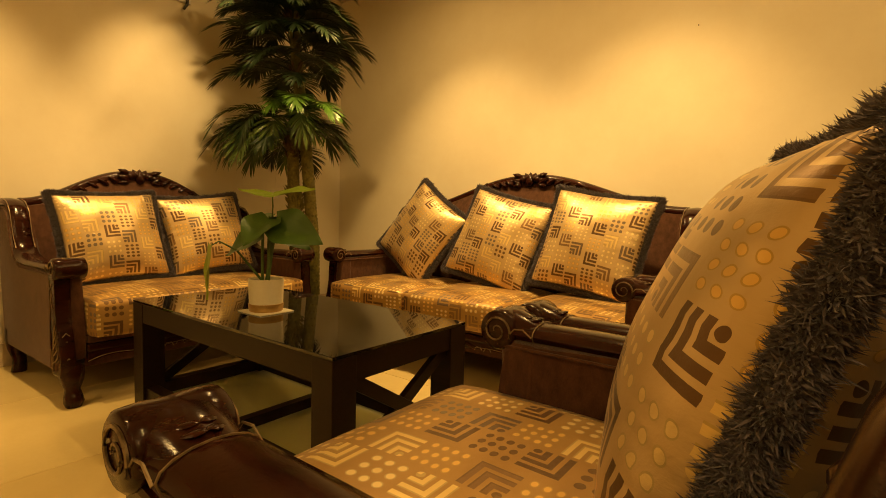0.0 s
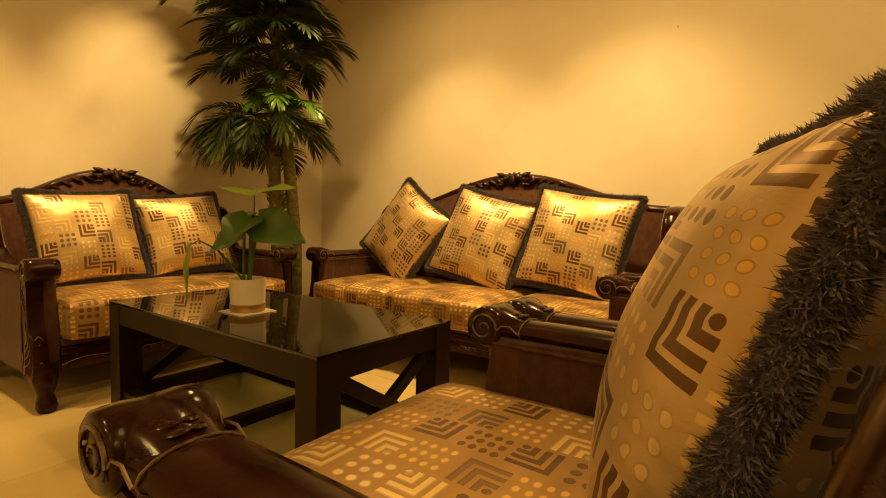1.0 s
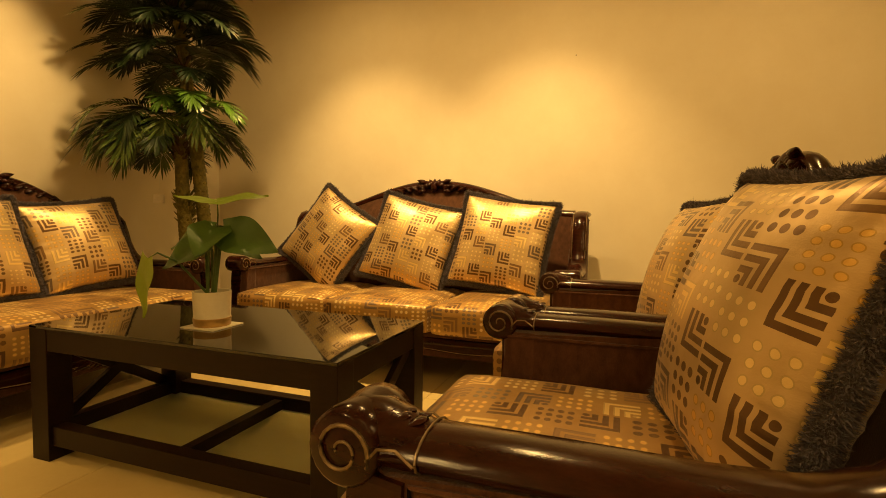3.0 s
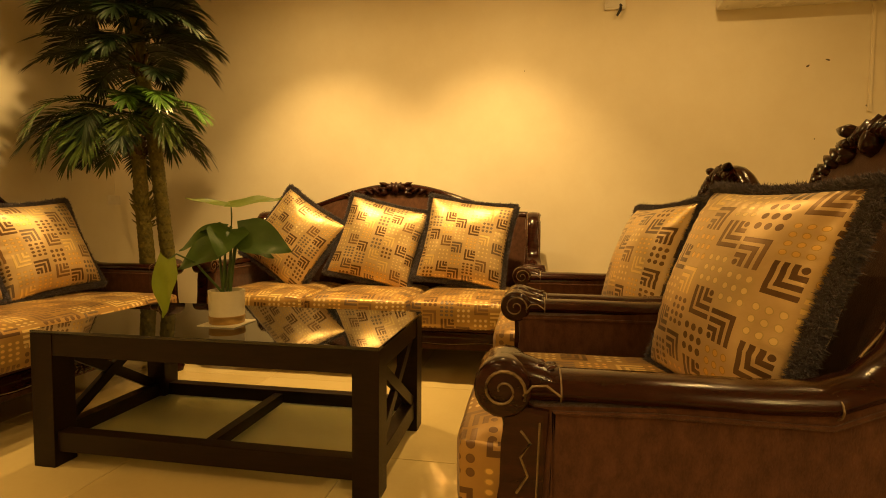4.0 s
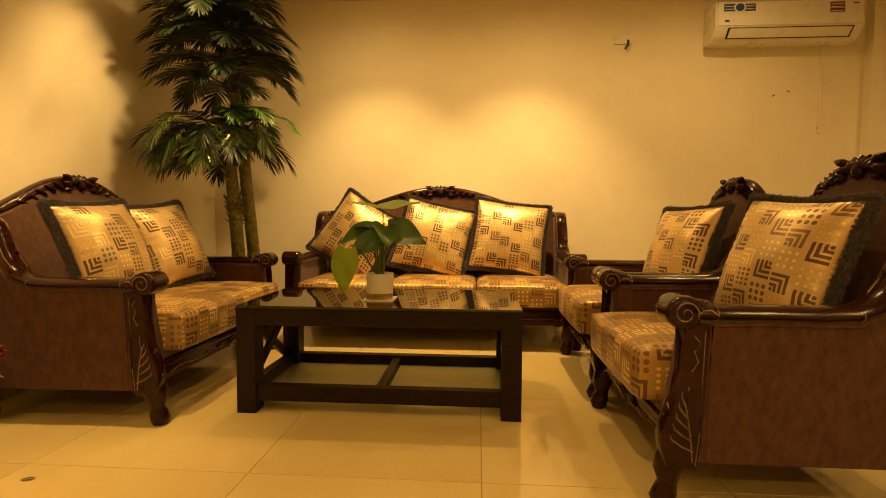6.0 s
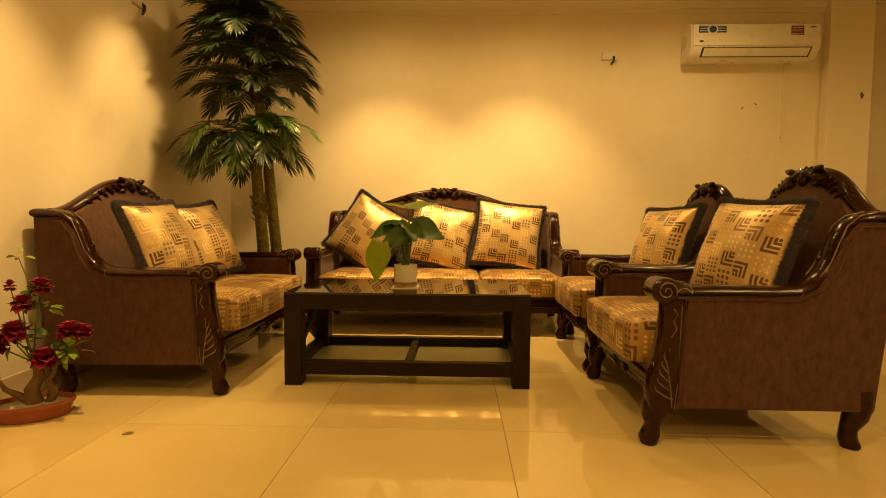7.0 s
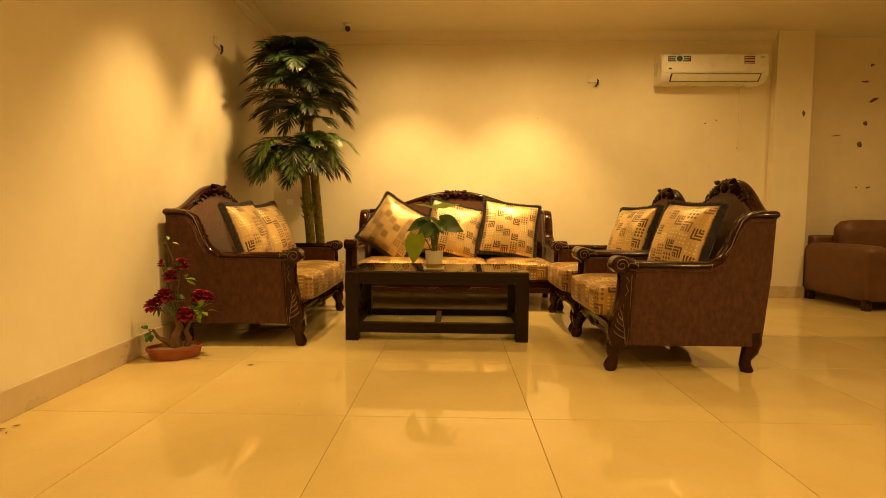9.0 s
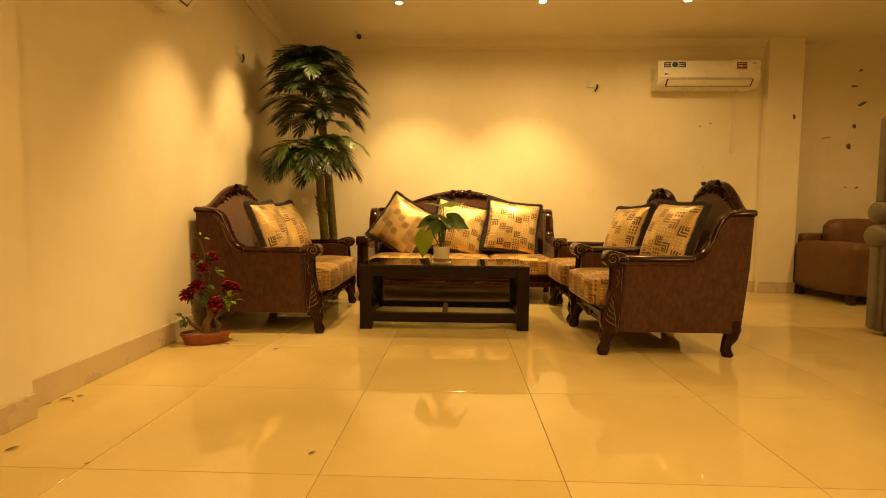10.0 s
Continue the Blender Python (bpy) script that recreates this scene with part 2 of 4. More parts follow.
PAPER = simple("white_paper", (0.70, 0.68, 0.62), (0.80, 0.78, 0.72), 0.7, 20, relief=0.05)
TAN_HIDE = simple("tan_leatherette", (0.085, 0.034, 0.012), (0.135, 0.058, 0.022), 0.5, 7, relief=0.3)
GREY_HIDE = simple("taupe_leatherette", (0.10, 0.083, 0.062), (0.17, 0.142, 0.11), 0.42, 6, relief=0.25)
STAIN = simple("flaked_patch", (0.075, 0.055, 0.032), (0.20, 0.16, 0.10), 0.85, 30, relief=0.5)
LAMP_GLOW = glow("lamp_glow", (1.0, 0.80, 0.48), 9.0)
CHROME = simple("white_trim", (0.70, 0.68, 0.62), (0.76, 0.74, 0.68), 0.3, 10, relief=0)


# ---- mesh helpers ----
def finish(name, bm, mat, smooth=True):
    me = bpy.data.meshes.new(name)
    bmesh.ops.recalc_face_normals(bm, faces=bm.faces)
    flat = bm.faces.layers.int.get("flat")
    round_faces = [bool(smooth and not (flat and f[flat])) for f in bm.faces]
    bm.to_mesh(me)
    bm.free()
    me.materials.append(mat)
    if smooth:
        me.set_sharp_from_angle(angle=radians(50))
    me.polygons.foreach_set("use_smooth", round_faces)
    return me


def part(name, bm, mat, parent, label="", smooth=True):
    ob = new(name, finish(name, bm, mat, smooth))
    ob.parent = parent
    return tagged(ob, label)


def thing(name, m, label, category, group="", kind=""):
    ob = new(name)
    ob.empty_display_size = 0.1
    ob.matrix_world = m
    return tagged(ob, label, category, group, kind)


def lone(name, bm, mat, label, category, group="", kind="", m=None, smooth=True):
    ob = new(name, finish(name, bm, mat, smooth))
    if m is not None:
        ob.matrix_world = m
    return tagged(ob, label, category, group, kind)


def box(lo, hi, bevel=0.004, bm=None, seg=2):
    bm = bm or bmesh.new()
    flat = bm.faces.layers.int.get("flat") or bm.faces.layers.int.new("flat")
    c = [(a + b) / 2 for a, b in zip(lo, hi)]
    s = [abs(b - a) for a, b in zip(lo, hi)]
    older = set(bm.faces)
    vs = bmesh.ops.create_cube(bm, size=1.0, matrix=Matrix.LocRotScale(c, None, s))["verts"]
    if bevel:
        es = list({e for v in vs for e in v.link_edges})
        bmesh.ops.bevel(bm, geom=es, offset=min(bevel, min(s) * 0.45), segments=seg, profile=0.6, affect="EDGES")
    bm.normal_update()
    for f in bm.faces:
        if f not in older:
            f[flat] = int(max(abs(k) for k in f.normal) > 0.9995)
    return bm


def sweep(pts, radii, sides=10, bm=None, squash=(1, 1), up=(0, 0, 1), caps=True):
    """A tube along points, with a radius at each; squash scales it across (side, up)."""
    bm = bm or bmesh.new()
    pts = [Vector(p) for p in pts]
    if isinstance(radii, (int, float)):
        radii = [radii] * len(pts)
    rings = []
    for i, p in enumerate(pts):
        d = (pts[min(i + 1, len(pts) - 1)] - pts[max(i - 1, 0)]).normalized()
        side = d.cross(Vector(up))
        if side.length < 0.05:
            side = d.cross(Vector((0.0, 1, 0.0)))
        side.normalize()
        top = side.cross(d)
        rings.append([bm.verts.new(p + side * (math.cos(a) * radii[i] * squash[0]) + top * (math.sin(a) * radii[i] * squash[1]))
                      for a in (2 * math.pi * k / sides for k in range(sides))])
    for a, b in zip(rings, rings[1:]):
        for k in range(sides):
            bm.faces.new((a[k], a[(k + 1) % sides], b[(k + 1) % sides], b[k]))
    if caps:
        bm.faces.new(rings[0][::-1])
        bm.faces.new(rings[-1])
    return bm


def prism(poly, lo, hi, axis="x", bevel=0.006, bm=None, seg=2):
    """A polygon pushed along an axis; its points are the two other coordinates in order."""
    bm = bm or bmesh.new()
    flat = bm.faces.layers.int.get("flat") or bm.faces.layers.int.new("flat")
    place = {"x": lambda p, t: (t, p[0], p[1]), "y": lambda p, t: (p[0], t, p[1]), "z": lambda p, t: (p[0], p[1], t)}[axis]
    a, b = [bm.verts.new(place(p, lo)) for p in poly], [bm.verts.new(place(p, hi)) for p in poly]
    n = len(poly)
    older = set(bm.faces)
    faces = [bm.faces.new(a), bm.faces.new(b[::-1])]
    for k in range(n):
        bm.faces.new((a[k], b[k], b[(k + 1) % n], a[(k + 1) % n]))
    if bevel:
        rim = list({e for f in faces for e in f.edges})
        bmesh.ops.bevel(bm, geom=rim, offset=bevel, segments=seg, profile=0.6, affect="EDGES")
    bm.normal_update()
    for f in bm.faces:
        if f not in older:
            f[flat] = int(abs(f.normal["xyz".index(axis)]) > 0.9995)
    return bm


def lathe(profile, sides=28, bm=None, centre=(0, 0, 0), stretch=(1, 1)):
    bm = bm or bmesh.new()
    rings = [[bm.verts.new((centre[0] + r * math.cos(2 * math.pi * k / sides) * stretch[0], centre[1] + r * math.sin(2 * math.pi * k / sides) * stretch[1], centre[2] + z))
              for k in range(sides)] for r, z in profile]
    for a, b in zip(rings, rings[1:]):
        for k in range(sides):
            bm.faces.new((a[k], a[(k + 1) % sides], b[(k + 1) % sides], b[k]))
    bm.faces.new(rings[0][::-1])
    bm.faces.new(rings[-1])
    return bm


def lobe(bm, base, tip, width, thick, normal=(0, 1, 0), seg=8):
    """A plump teardrop from base to tip, as in carved foliage."""
    base, tip = Vector(base), Vector(tip)
    axis = tip - base
    n = Vector(normal).normalized()
    side = axis.cross(n).normalized()
    n = side.cross(axis).normalized()
    rings = []
    for i in range(1, seg):
        s = i / seg
        w = math.sin(math.pi * s ** 0.7)
        rings.append([bm.verts.new(base + axis * s + side * (math.cos(a) * w * width / 2) + n * (math.sin(a) * w * thick / 2))
                      for a in (2 * math.pi * k / 8 for k in range(8))])
    for a, b in zip(rings, rings[1:]):
        for k in range(8):
            bm.faces.new((a[k], a[(k + 1) % 8], b[(k + 1) % 8], b[k]))
    for ring, p in ((rings[0], base), (rings[-1], tip)):
        v = bm.verts.new(p)
        for k in range(8):
            bm.faces.new((ring[k], ring[(k + 1) % 8], v))
    return bm


def weave_uv(bm, shift=(0, 0)):
    """UVs in metres, laid flat on whichever side each face looks to."""
    layer = bm.loops.layers.uv.new("weave")
    bm.normal_update()
    for f in bm.faces:
        n = f.normal
        ax = max(range(3), key=lambda k: abs(n[k]))
        for lp in f.loops:
            p = lp.vert.co
            u, v = ((p.y, p.z), (p.x, p.z), (p.x, p.y))[ax]
            lp[layer].uv = (u + shift[0], v + shift[1])
    return bm


def puffy(sx, sy, sz, r=0.045, puff=0.02, cuts=9):
    """A soft cushion block, centred in plan, its foot at z 0."""
    bm = bmesh.new()
    bmesh.ops.create_cube(bm, size=2.0)
    bmesh.ops.subdivide_edges(bm, edges=bm.edges[:], cuts=cuts, use_grid_fill=True)
    half = Vector((sx / 2, sy / 2, sz / 2))
    for v in bm.verts:
        p = Vector(v.co[k] * half[k] for k in range(3))
        core = Vector(max(-half[k] + r, min(half[k] - r, p[k])) for k in range(3))
        d = p - core
        if d.length > 1e-6:
            p = core + d.normalized() * r
        a, b = 1 - v.co.x ** 4, 1 - v.co.y ** 4
        p.z += puff * a * b * (0.5 + 0.5 * v.co.z)
        p.y += 0.4 * puff * (1 - v.co.x ** 4) * (1 - v.co.z ** 2) * (v.co.y if abs(v.co.y) > 0.9 else 0)
        p += noise.noise_vector(p * 6 + Vector((sx, 0, 0))) * 0.004
        v.co = p + Vector((0, 0, sz / 2))
    return bm


# ---- room ----
LEFT, BACK, RIGHT, FRONT = -3.44, 2.96, 5.2, -5.6
SLANT = Matrix(((1, -0.06, 0, 0), (0, 1, 0, 0), (0, 0, 1, 0), (0, 0, 0, 1)))  # the left wall runs a little askew
ASKEW = math.degrees(math.atan(0.06))
TX, TY, TS = -1.195, -0.62, 0.80


def wall(name, lo, hi, mat=None, label="cream painted plaster wall"):
    return lone(name, box(lo, hi, 0), mat or WALL, label, "wall", kind="structure", smooth=False)


wall("wall_back", (LEFT - 0.4, BACK, -0.1), (1.945, BACK + 0.2, CEIL))
wall("wall_back_recess", (2.335, BACK + 0.12, -0.1), (RIGHT + 0.2, BACK + 0.32, CEIL), WALL_WORN, "stained and flaking cream plaster wall")


def askew(name, bm, mat, label, category):
    bmesh.ops.transform(bm, matrix=SLANT, verts=bm.verts)
    return lone(name, bm, mat, label, category, kind="structure", smooth=False)


askew("wall_left", box((LEFT - 0.2, -1.03, -0.1), (LEFT, BACK, CEIL), 0), WALL, "cream painted plaster wall", "wall")
askew("wall_left_front", box((LEFT - 0.2, FRONT, -0.1), (LEFT + 0.08, -1.03, CEIL), 0), WALL, "cream painted plaster wall", "wall")
wall("wall_right", (RIGHT, FRONT, -0.1), (RIGHT + 0.2, BACK + 0.32, CEIL))
wall("wall_front", (LEFT - 0.4, FRONT - 0.2, -0.1), (RIGHT + 0.2, FRONT, CEIL))
lone("pillar", box((1.945, BACK - 0.09, -0.1), (2.335, BACK + 0.32, CEIL), 0.006), WALL, "cream painted square wall pillar", "pillar", kind="structure")
lone("ceiling", box((LEFT - 0.4, FRONT - 0.2, CEIL), (RIGHT + 0.2, BACK + 0.32, CEIL + 0.12), 0), CEILING, "cream painted flat ceiling", "ceiling", kind="structure", smooth=False)

# stepped cornice
STEP = [(0.0, 0.0), (0.0, -0.115), (0.012, -0.115), (0.014, -0.085), (0.03, -0.078), (0.036, -0.045), (0.06, -0.03), (0.075, -0.0)]
bm = prism([(BACK - d, CEIL + h) for d, h in STEP], LEFT - 0.18, 1.945, "x", 0)
lone("cornice_back", bm, CEILING, "thin stepped cream plaster cornice", "cornice", kind="structure")
bm = prism([(LEFT + d, CEIL + h) for d, h in STEP], -1.03, BACK, "y", 0)
askew("cornice_left", bm, CEILING, "thin stepped cream plaster cornice", "cornice")


def skirting(name, lo, hi):
    lone(name, box(lo, hi, 0.004), SKIRT, "beige skirting tile along the wall", "skirting", kind="structure")


skirting("baseboard_back", (LEFT - 0.15, BACK - 0.014, 0), (1.945, BACK, 0.13))
askew("baseboard_left", box((LEFT, -1.03, 0), (LEFT + 0.014, BACK - 0.016, 0.13), 0.004), SKIRT, "beige skirting tile along the wall", "skirting")
askew("baseboard_left_front", box((LEFT + 0.08, FRONT, 0), (LEFT + 0.094, -1.026, 0.105), 0.004), SKIRT, "beige skirting tile along the wall", "skirting")
skirting("baseboard_pillar", (1.933, BACK - 0.104, 0), (2.347, BACK - 0.09, 0.13))
skirting("baseboard_recess", (2.349, BACK + 0.106, 0), (RIGHT, BACK + 0.12, 0.13))


# ---- carved seats ----
def arch(u, half, power):
    """Height of the crest rail across the back."""
    s = min(1.0, abs(u) / half)
    return 0.5 + 0.5 * math.cos(math.pi * s ** power)


def volute(bm, centre, u, out, r=0.038, turns=1.6, wire=0.0026):
    pts = []
    for k in range(30):
        s = k / 29
        a = -0.4 + turns * 2 * math.pi * s
        rr = r * (1 - 0.84 * s)
        pts.append((u + out * 0.0015, centre[0] + rr * math.cos(a), centre[1] + rr * math.sin(a)))
    return sweep(pts, [wire * (1.15 - 0.5 * k / 29) for k in range(30)], 6, bm)


def carved_seat(name, width, cushions, rise, power, lift, m, label, category, group=""):
    """A carved show-wood seat, its front feet along y = 0 and its back towards +y."""
    root = thing(name, m, label, category, group)
    h = width / 2
    arm = 0.115
    inner = h - arm
    rest = 0.020  # the scroll stands a little over the rail

    def up(pts):
        """Sets the back a little deeper, and higher by lift."""
        return [(a + 0.024 * max(0.0, min(1.0, (a - 0.45) / 0.2)), b + lift * max(0.0, (b - 0.6) / 0.28)) for a, b in pts]

    # upholstered sides
    side_poly = [(0.085, 0.15), (0.815, 0.15), (0.85, 0.55), (0.868, 0.865), (0.72, 0.865), (0.672, 0.80), (0.64, 0.70), (0.60, 0.625), (0.53, 0.585), (0.09, 0.585)]
    for s in (-1, 1):
        part("side_panel", prism(up(side_poly), s * (h - 0.012), s * (inner + 0.006), "x", 0.012), VELVET, root, "brown velvet side panel")
        welt = [(0.132, 0.165), (0.132, 0.40), (0.134, 0.566), (0.30, 0.572), (0.53, 0.570), (0.612, 0.612), (0.655, 0.69), (0.686, 0.785), (0.735, 0.845), (0.85, 0.852)]
        part("piping", sweep([(s * (h - 0.011), a, b) for a, b in up(welt)], 0.0045, 6), VELVET, root, "corded edge of the side panel")
        # wooden rail along the arm and up to the top of the back
        path = [(0.06, 0.598), (0.15, 0.60), (0.30, 0.60), (0.45, 0.598), (0.53, 0.602), (0.585, 0.625), (0.622, 0.67), (0.645, 0.73), (0.662, 0.79), (0.69, 0.845), (0.735, 0.874), (0.80, 0.882), (0.875, 0.884)]
        rail = part("arm_rail", sweep([(s * (h - 0.056), a, b) for a, b in up(path)], [0.024] * 5 + [0.022, 0.019, 0.017, 0.017, 0.018, 0.020, 0.023, 0.024], 12, None, (2.35, 1.0), (0, -0.5, 1)), WOOD, root, "glossy dark wooden arm rail")
        for v0 in (0.145, 0.545):
            bm = bmesh.new()
            ring = []
            for k in range(17):
                a = 2 * math.pi * k / 16
                ring.append((s * (h - 0.056) + 0.0585 * math.cos(a), v0, 0.60 + 0.0255 * math.sin(a)))
            sweep(ring, 0.0016, 5, bm, (1, 1), (0, 1, 0), False)
            part("gilt_strap", bm, GILT, rail)
        bm = bmesh.new()
        for k in range(5):
            y0 = 0.63 + 0.018 * k
            lobe(bm, (s * (h - 0.085), y0 + 0.013, 0.72 + 0.033 * k), (s * (h - 0.04), y0 + 0.037, 0.735 + 0.036 * k), 0.022, 0.018, (0, -1, 0.3))
        lobe(bm, (s * (h - 0.06), 0.60, 0.63), (s * (h - 0.05), 0.69, 0.745), 0.045, 0.02, (0, -1, 0.6))
        lobe(bm, (s * (h - 0.06), 0.735, 0.865 + lift), (s * (h - 0.05), 0.835, 0.90 + lift), 0.045, 0.022, (0, -0.3, 1))
        part("carved_leaf", bm, WOOD, rail)
        bm = bmesh.new()
        for q in (-1, 1):
            sweep([(s * (h - 0.056) + q * 0.038, a, b + 0.020) for a, b in up(((0.60, 0.64), (0.632, 0.69), (0.655, 0.76), (0.684, 0.83), (0.73, 0.868), (0.80, 0.884)))], 0.0022, 5, bm)
        part("gilt_line", bm, GILT, rail)
        # scroll at the front of the arm
        c = (0.052, 0.582 + rest)
        bm = bmesh.new()
        rings = [(0.041, -0.060), (0.047, -0.055), (0.049, -0.03), (0.047, 0.0), (0.049, 0.03), (0.047, 0.055), (0.041, 0.060)]
        loops = [[bm.verts.new((s * (h - 0.056) + t, c[0] + r * math.cos(2 * math.pi * k / 20), c[1] + r * math.sin(2 * math.pi * k / 20))) for k in range(20)] for r, t in rings]
        for a, b in zip(loops, loops[1:]):
            for k in range(20):
                bm.faces.new((a[k], a[(k + 1) % 20], b[(k + 1) % 20], b[k]))
        bm.faces.new(loops[0][::-1])
        bm.faces.new(loops[-1])
        sweep([(s * (h - 0.056), a, b + rest * (1 - (a - 0.045) / 0.135)) for a, b in ((0.045, 0.592), (0.075, 0.596), (0.11, 0.592), (0.15, 0.588), (0.18, 0.590))], [0.038, 0.037, 0.034, 0.030, 0.020], 12, bm, (1.5, 1.0))
        scroll = part("arm_scroll", bm, WOOD, root, "carved wooden scroll")
        for q in (-1, 1):
            bm = volute(bmesh.new(), c, s * (h - 0.056) + q * 0.0605, q)
            sweep([(s * (h - 0.056) + q * 0.061, a, b + rest) for a, b in ((0.085, 0.575), (0.10, 0.592), (0.122, 0.594), (0.144, 0.578))], 0.002, 5, bm)
            part("gilt_spiral", bm, GILT, scroll, "rubbed gilt spiral")
        for k in range(5):
            a = 0.045 + 0.020 * k
            for q in (-1, 1):
                bm = lobe(bmesh.new(), (s * (h - 0.056), a + 0.012, 0.644 - 0.16 * abs(a - 0.06)), (s * (h - 0.056) + q * (0.040 - 0.003 * k), a - 0.006, 0.638 - 0.17 * abs(a - 0.06)), 0.018, 0.007, (0, 0, 1), 6)
                part("acanthus_leaf", bm, WOOD, scroll)
        # carved stile between scroll and leg
        poly = [(0.045, 0.582), (0.060, 0.515), (0.058, 0.43), (0.036, 0.35), (0.002, 0.27), (-0.006, 0.21), (0.012, 0.14), (0.10, 0.13), (0.112, 0.25), (0.118, 0.42), (0.128, 0.570)]
        stile = part("front_stile", prism(poly, s * (h - 0.004), s * (h - 0.062), "x", 0.010), WOOD, root, "carved dark wooden front post")
        poly = [(0.062, 0.560), (0.066, 0.50), (0.058, 0.42), (0.040, 0.34), (0.030, 0.28), (0.040, 0.20), (0.150, 0.16), (0.150, 0.580), (0.090, 0.580)]
        part("arm_front", prism(poly, s * (h - 0.063), s * (inner + 0.002), "x", 0.014, None, 3), VELVET, root, "brown velvet inner side of the arm")
        part("piping", sweep([(s * (inner + 0.003), a, 0.568) for a in (0.075, 0.20, 0.35, 0.50, 0.60)], 0.0045, 6), VELVET, root)
        bm = bmesh.new()
        for q in (h - 0.003,):
            for k in range(5):
                a = 0.19 + 0.033 * k
                sweep([(s * q, 0.088 - 0.006 * k, a), (s * q, 0.060, a + 0.012), (s * q, 0.026 + 0.006 * k, a + 0.034), (s * q, 0.020 + 0.008 * k, a + 0.05)], [0.0022, 0.003, 0.003, 0.0015], 5, bm)
            sweep([(s * q, 0.085, 0.16), (s * q, 0.078, 0.24), (s * q, 0.064, 0.32), (s * q, 0.070, 0.385)], 0.0025, 5, bm)
            sweep([(s * q, 0.082, 0.535), (s * q, 0.098, 0.515), (s * q, 0.082, 0.49), (s * q, 0.094, 0.46), (s * q, 0.076, 0.43)], 0.0024, 5, bm)
            sweep([(s * q, 0.112, 0.55), (s * q, 0.108, 0.42), (s * q, 0.104, 0.25), (s * q, 0.094, 0.15)], 0.0018, 5, bm)
        for k in range(4):
            a = 0.20 + 0.035 * k
            sweep([(s * (h - 0.014), 0.004 + 0.006 * k, a), (s * (h - 0.033), -0.006 + 0.009 * k, a + 0.022), (s * (h - 0.053), 0.004 + 0.006 * k, a)], 0.0024, 5, bm)
        part("gilt_carving", bm, GILT, stile, "rubbed gilt leaf carving")
        # legs
        part("front_leg", sweep([(s * (h - 0.056), a, b) for a, b in ((0.055, 0.17), (0.045, 0.14), (0.034, 0.11), (0.036, 0.075), (0.030, 0.045), (0.022, 0.022), (0.024, 0.0))],
                                [0.052, 0.050, 0.042, 0.029, 0.036, 0.039, 0.030], 14, None, (1, 1), (0, 1, 0)), WOOD, root)
        part("back_leg", sweep([(s * (h - 0.056), a, b) for a, b in ((0.805, 0.23), (0.81, 0.17), (0.80, 0.12), (0.778, 0.075), (0.775, 0.04), (0.79, 0.0))],
                               [0.050, 0.050, 0.043, 0.030, 0.032, 0.034], 14, None, (1, 1), (0, 1, 0)), WOOD, root)
    # seat rail and scalloped apron
    part("seat_rail", box((-inner - 0.004, 0.028, 0.225), (inner + 0.004, 0.07, 0.262), 0.010), WOOD, root)
    part("front_border", box((-inner, 0.032, 0.262), (inner, 0.075, 0.30), 0.012), VELVET, root)
    part("seat_deck", box((-inner, 0.07, 0.15), (inner, 0.80, 0.285), 0.01), VELVET, root)
    n = 40

    def hem(u):
        s = abs(u) / inner
        return 0.196 - 0.026 * math.exp(-(s / 0.22) ** 2) - 0.022 * s ** 6 + 0.010 * math.sin(s * 9.0)

    poly = [(-inner + 2 * inner * k / n, hem(-inner + 2 * inner * k / n)) for k in range(n + 1)] + [(inner, 0.228), (-inner, 0.228)]
    apron = part("apron", prism(poly, 0.030, 0.052, "y", 0.003), WOOD, root, "scalloped carved wooden apron")
    bm = bmesh.new()
    sweep([(-inner + 2 * inner * k / n, 0.027, hem(-inner + 2 * inner * k / n) + 0.008) for k in range(n + 1)], 0.0022, 5, bm)
    for s in (-1, 1):
        for k in range(4):
            x0 = s * (0.03 + 0.055 * k) * min(1.0, width)
            sweep([(x0, 0.026, 0.186), (x0 + s * 0.012, 0.024, 0.205), (x0 + s * 0.035, 0.024, 0.205), (x0 + s * 0.045, 0.026, 0.190)], 0.0026, 5, bm)
    part("gilt_line", bm, GILT, apron)
    bm = bmesh.new()
    for k in range(-4, 5):
        lobe(bm, (k * 0.010, 0.030, 0.215), (k * 0.040 * min(1.0, width), 0.024, 0.168 + 0.006 * abs(k)), 0.028, 0.020, (0, -1, 0))
    part("apron_carving", bm, WOOD, apron)
    # cushions
    w = 2 * inner / cushions
    for k in range(cushions):
        bm = puffy(w - 0.006, 0.68, 0.182 if cushions < 3 else 0.162, 0.032, 0.016)
        bmesh.ops.translate(bm, verts=bm.verts, vec=(-inner + w * (k + 0.5), 0.295, 0.286))
        weave_uv(bm, (k * 0.37 + width, k * 0.21))
        part("seat_cushion", bm, BROCADE_SEAT, root, "gold patterned seat cushion")
    # upholstered back
    bm = bmesh.new()
    nu, nz = 28, 8
    hb = inner + 0.02

    def top(u):
        return 0.868 + lift + rise * arch(u, hb, power)

    grid = []
    for layer in range(2):
        rows = []
        for i in range(nu + 1):
            u = -hb + 2 * hb * i / nu
            col = []
            for j in range(nz + 1):
                t = j / nz
                z = 0.28 + (top(u) - 0.28) * t
                soft = 0.03 * (1 - (u / hb) ** 6) * math.sin(math.pi * min(1, t * 1.02))
                y = (0.665 + 0.165 * (z - 0.28) / 0.7 - soft) if layer == 0 else 0.835 + 0.07 * (z - 0.15) / 0.75
                col.append(bm.verts.new((u, y, z)))
            rows.append(col)
        grid.append(rows)
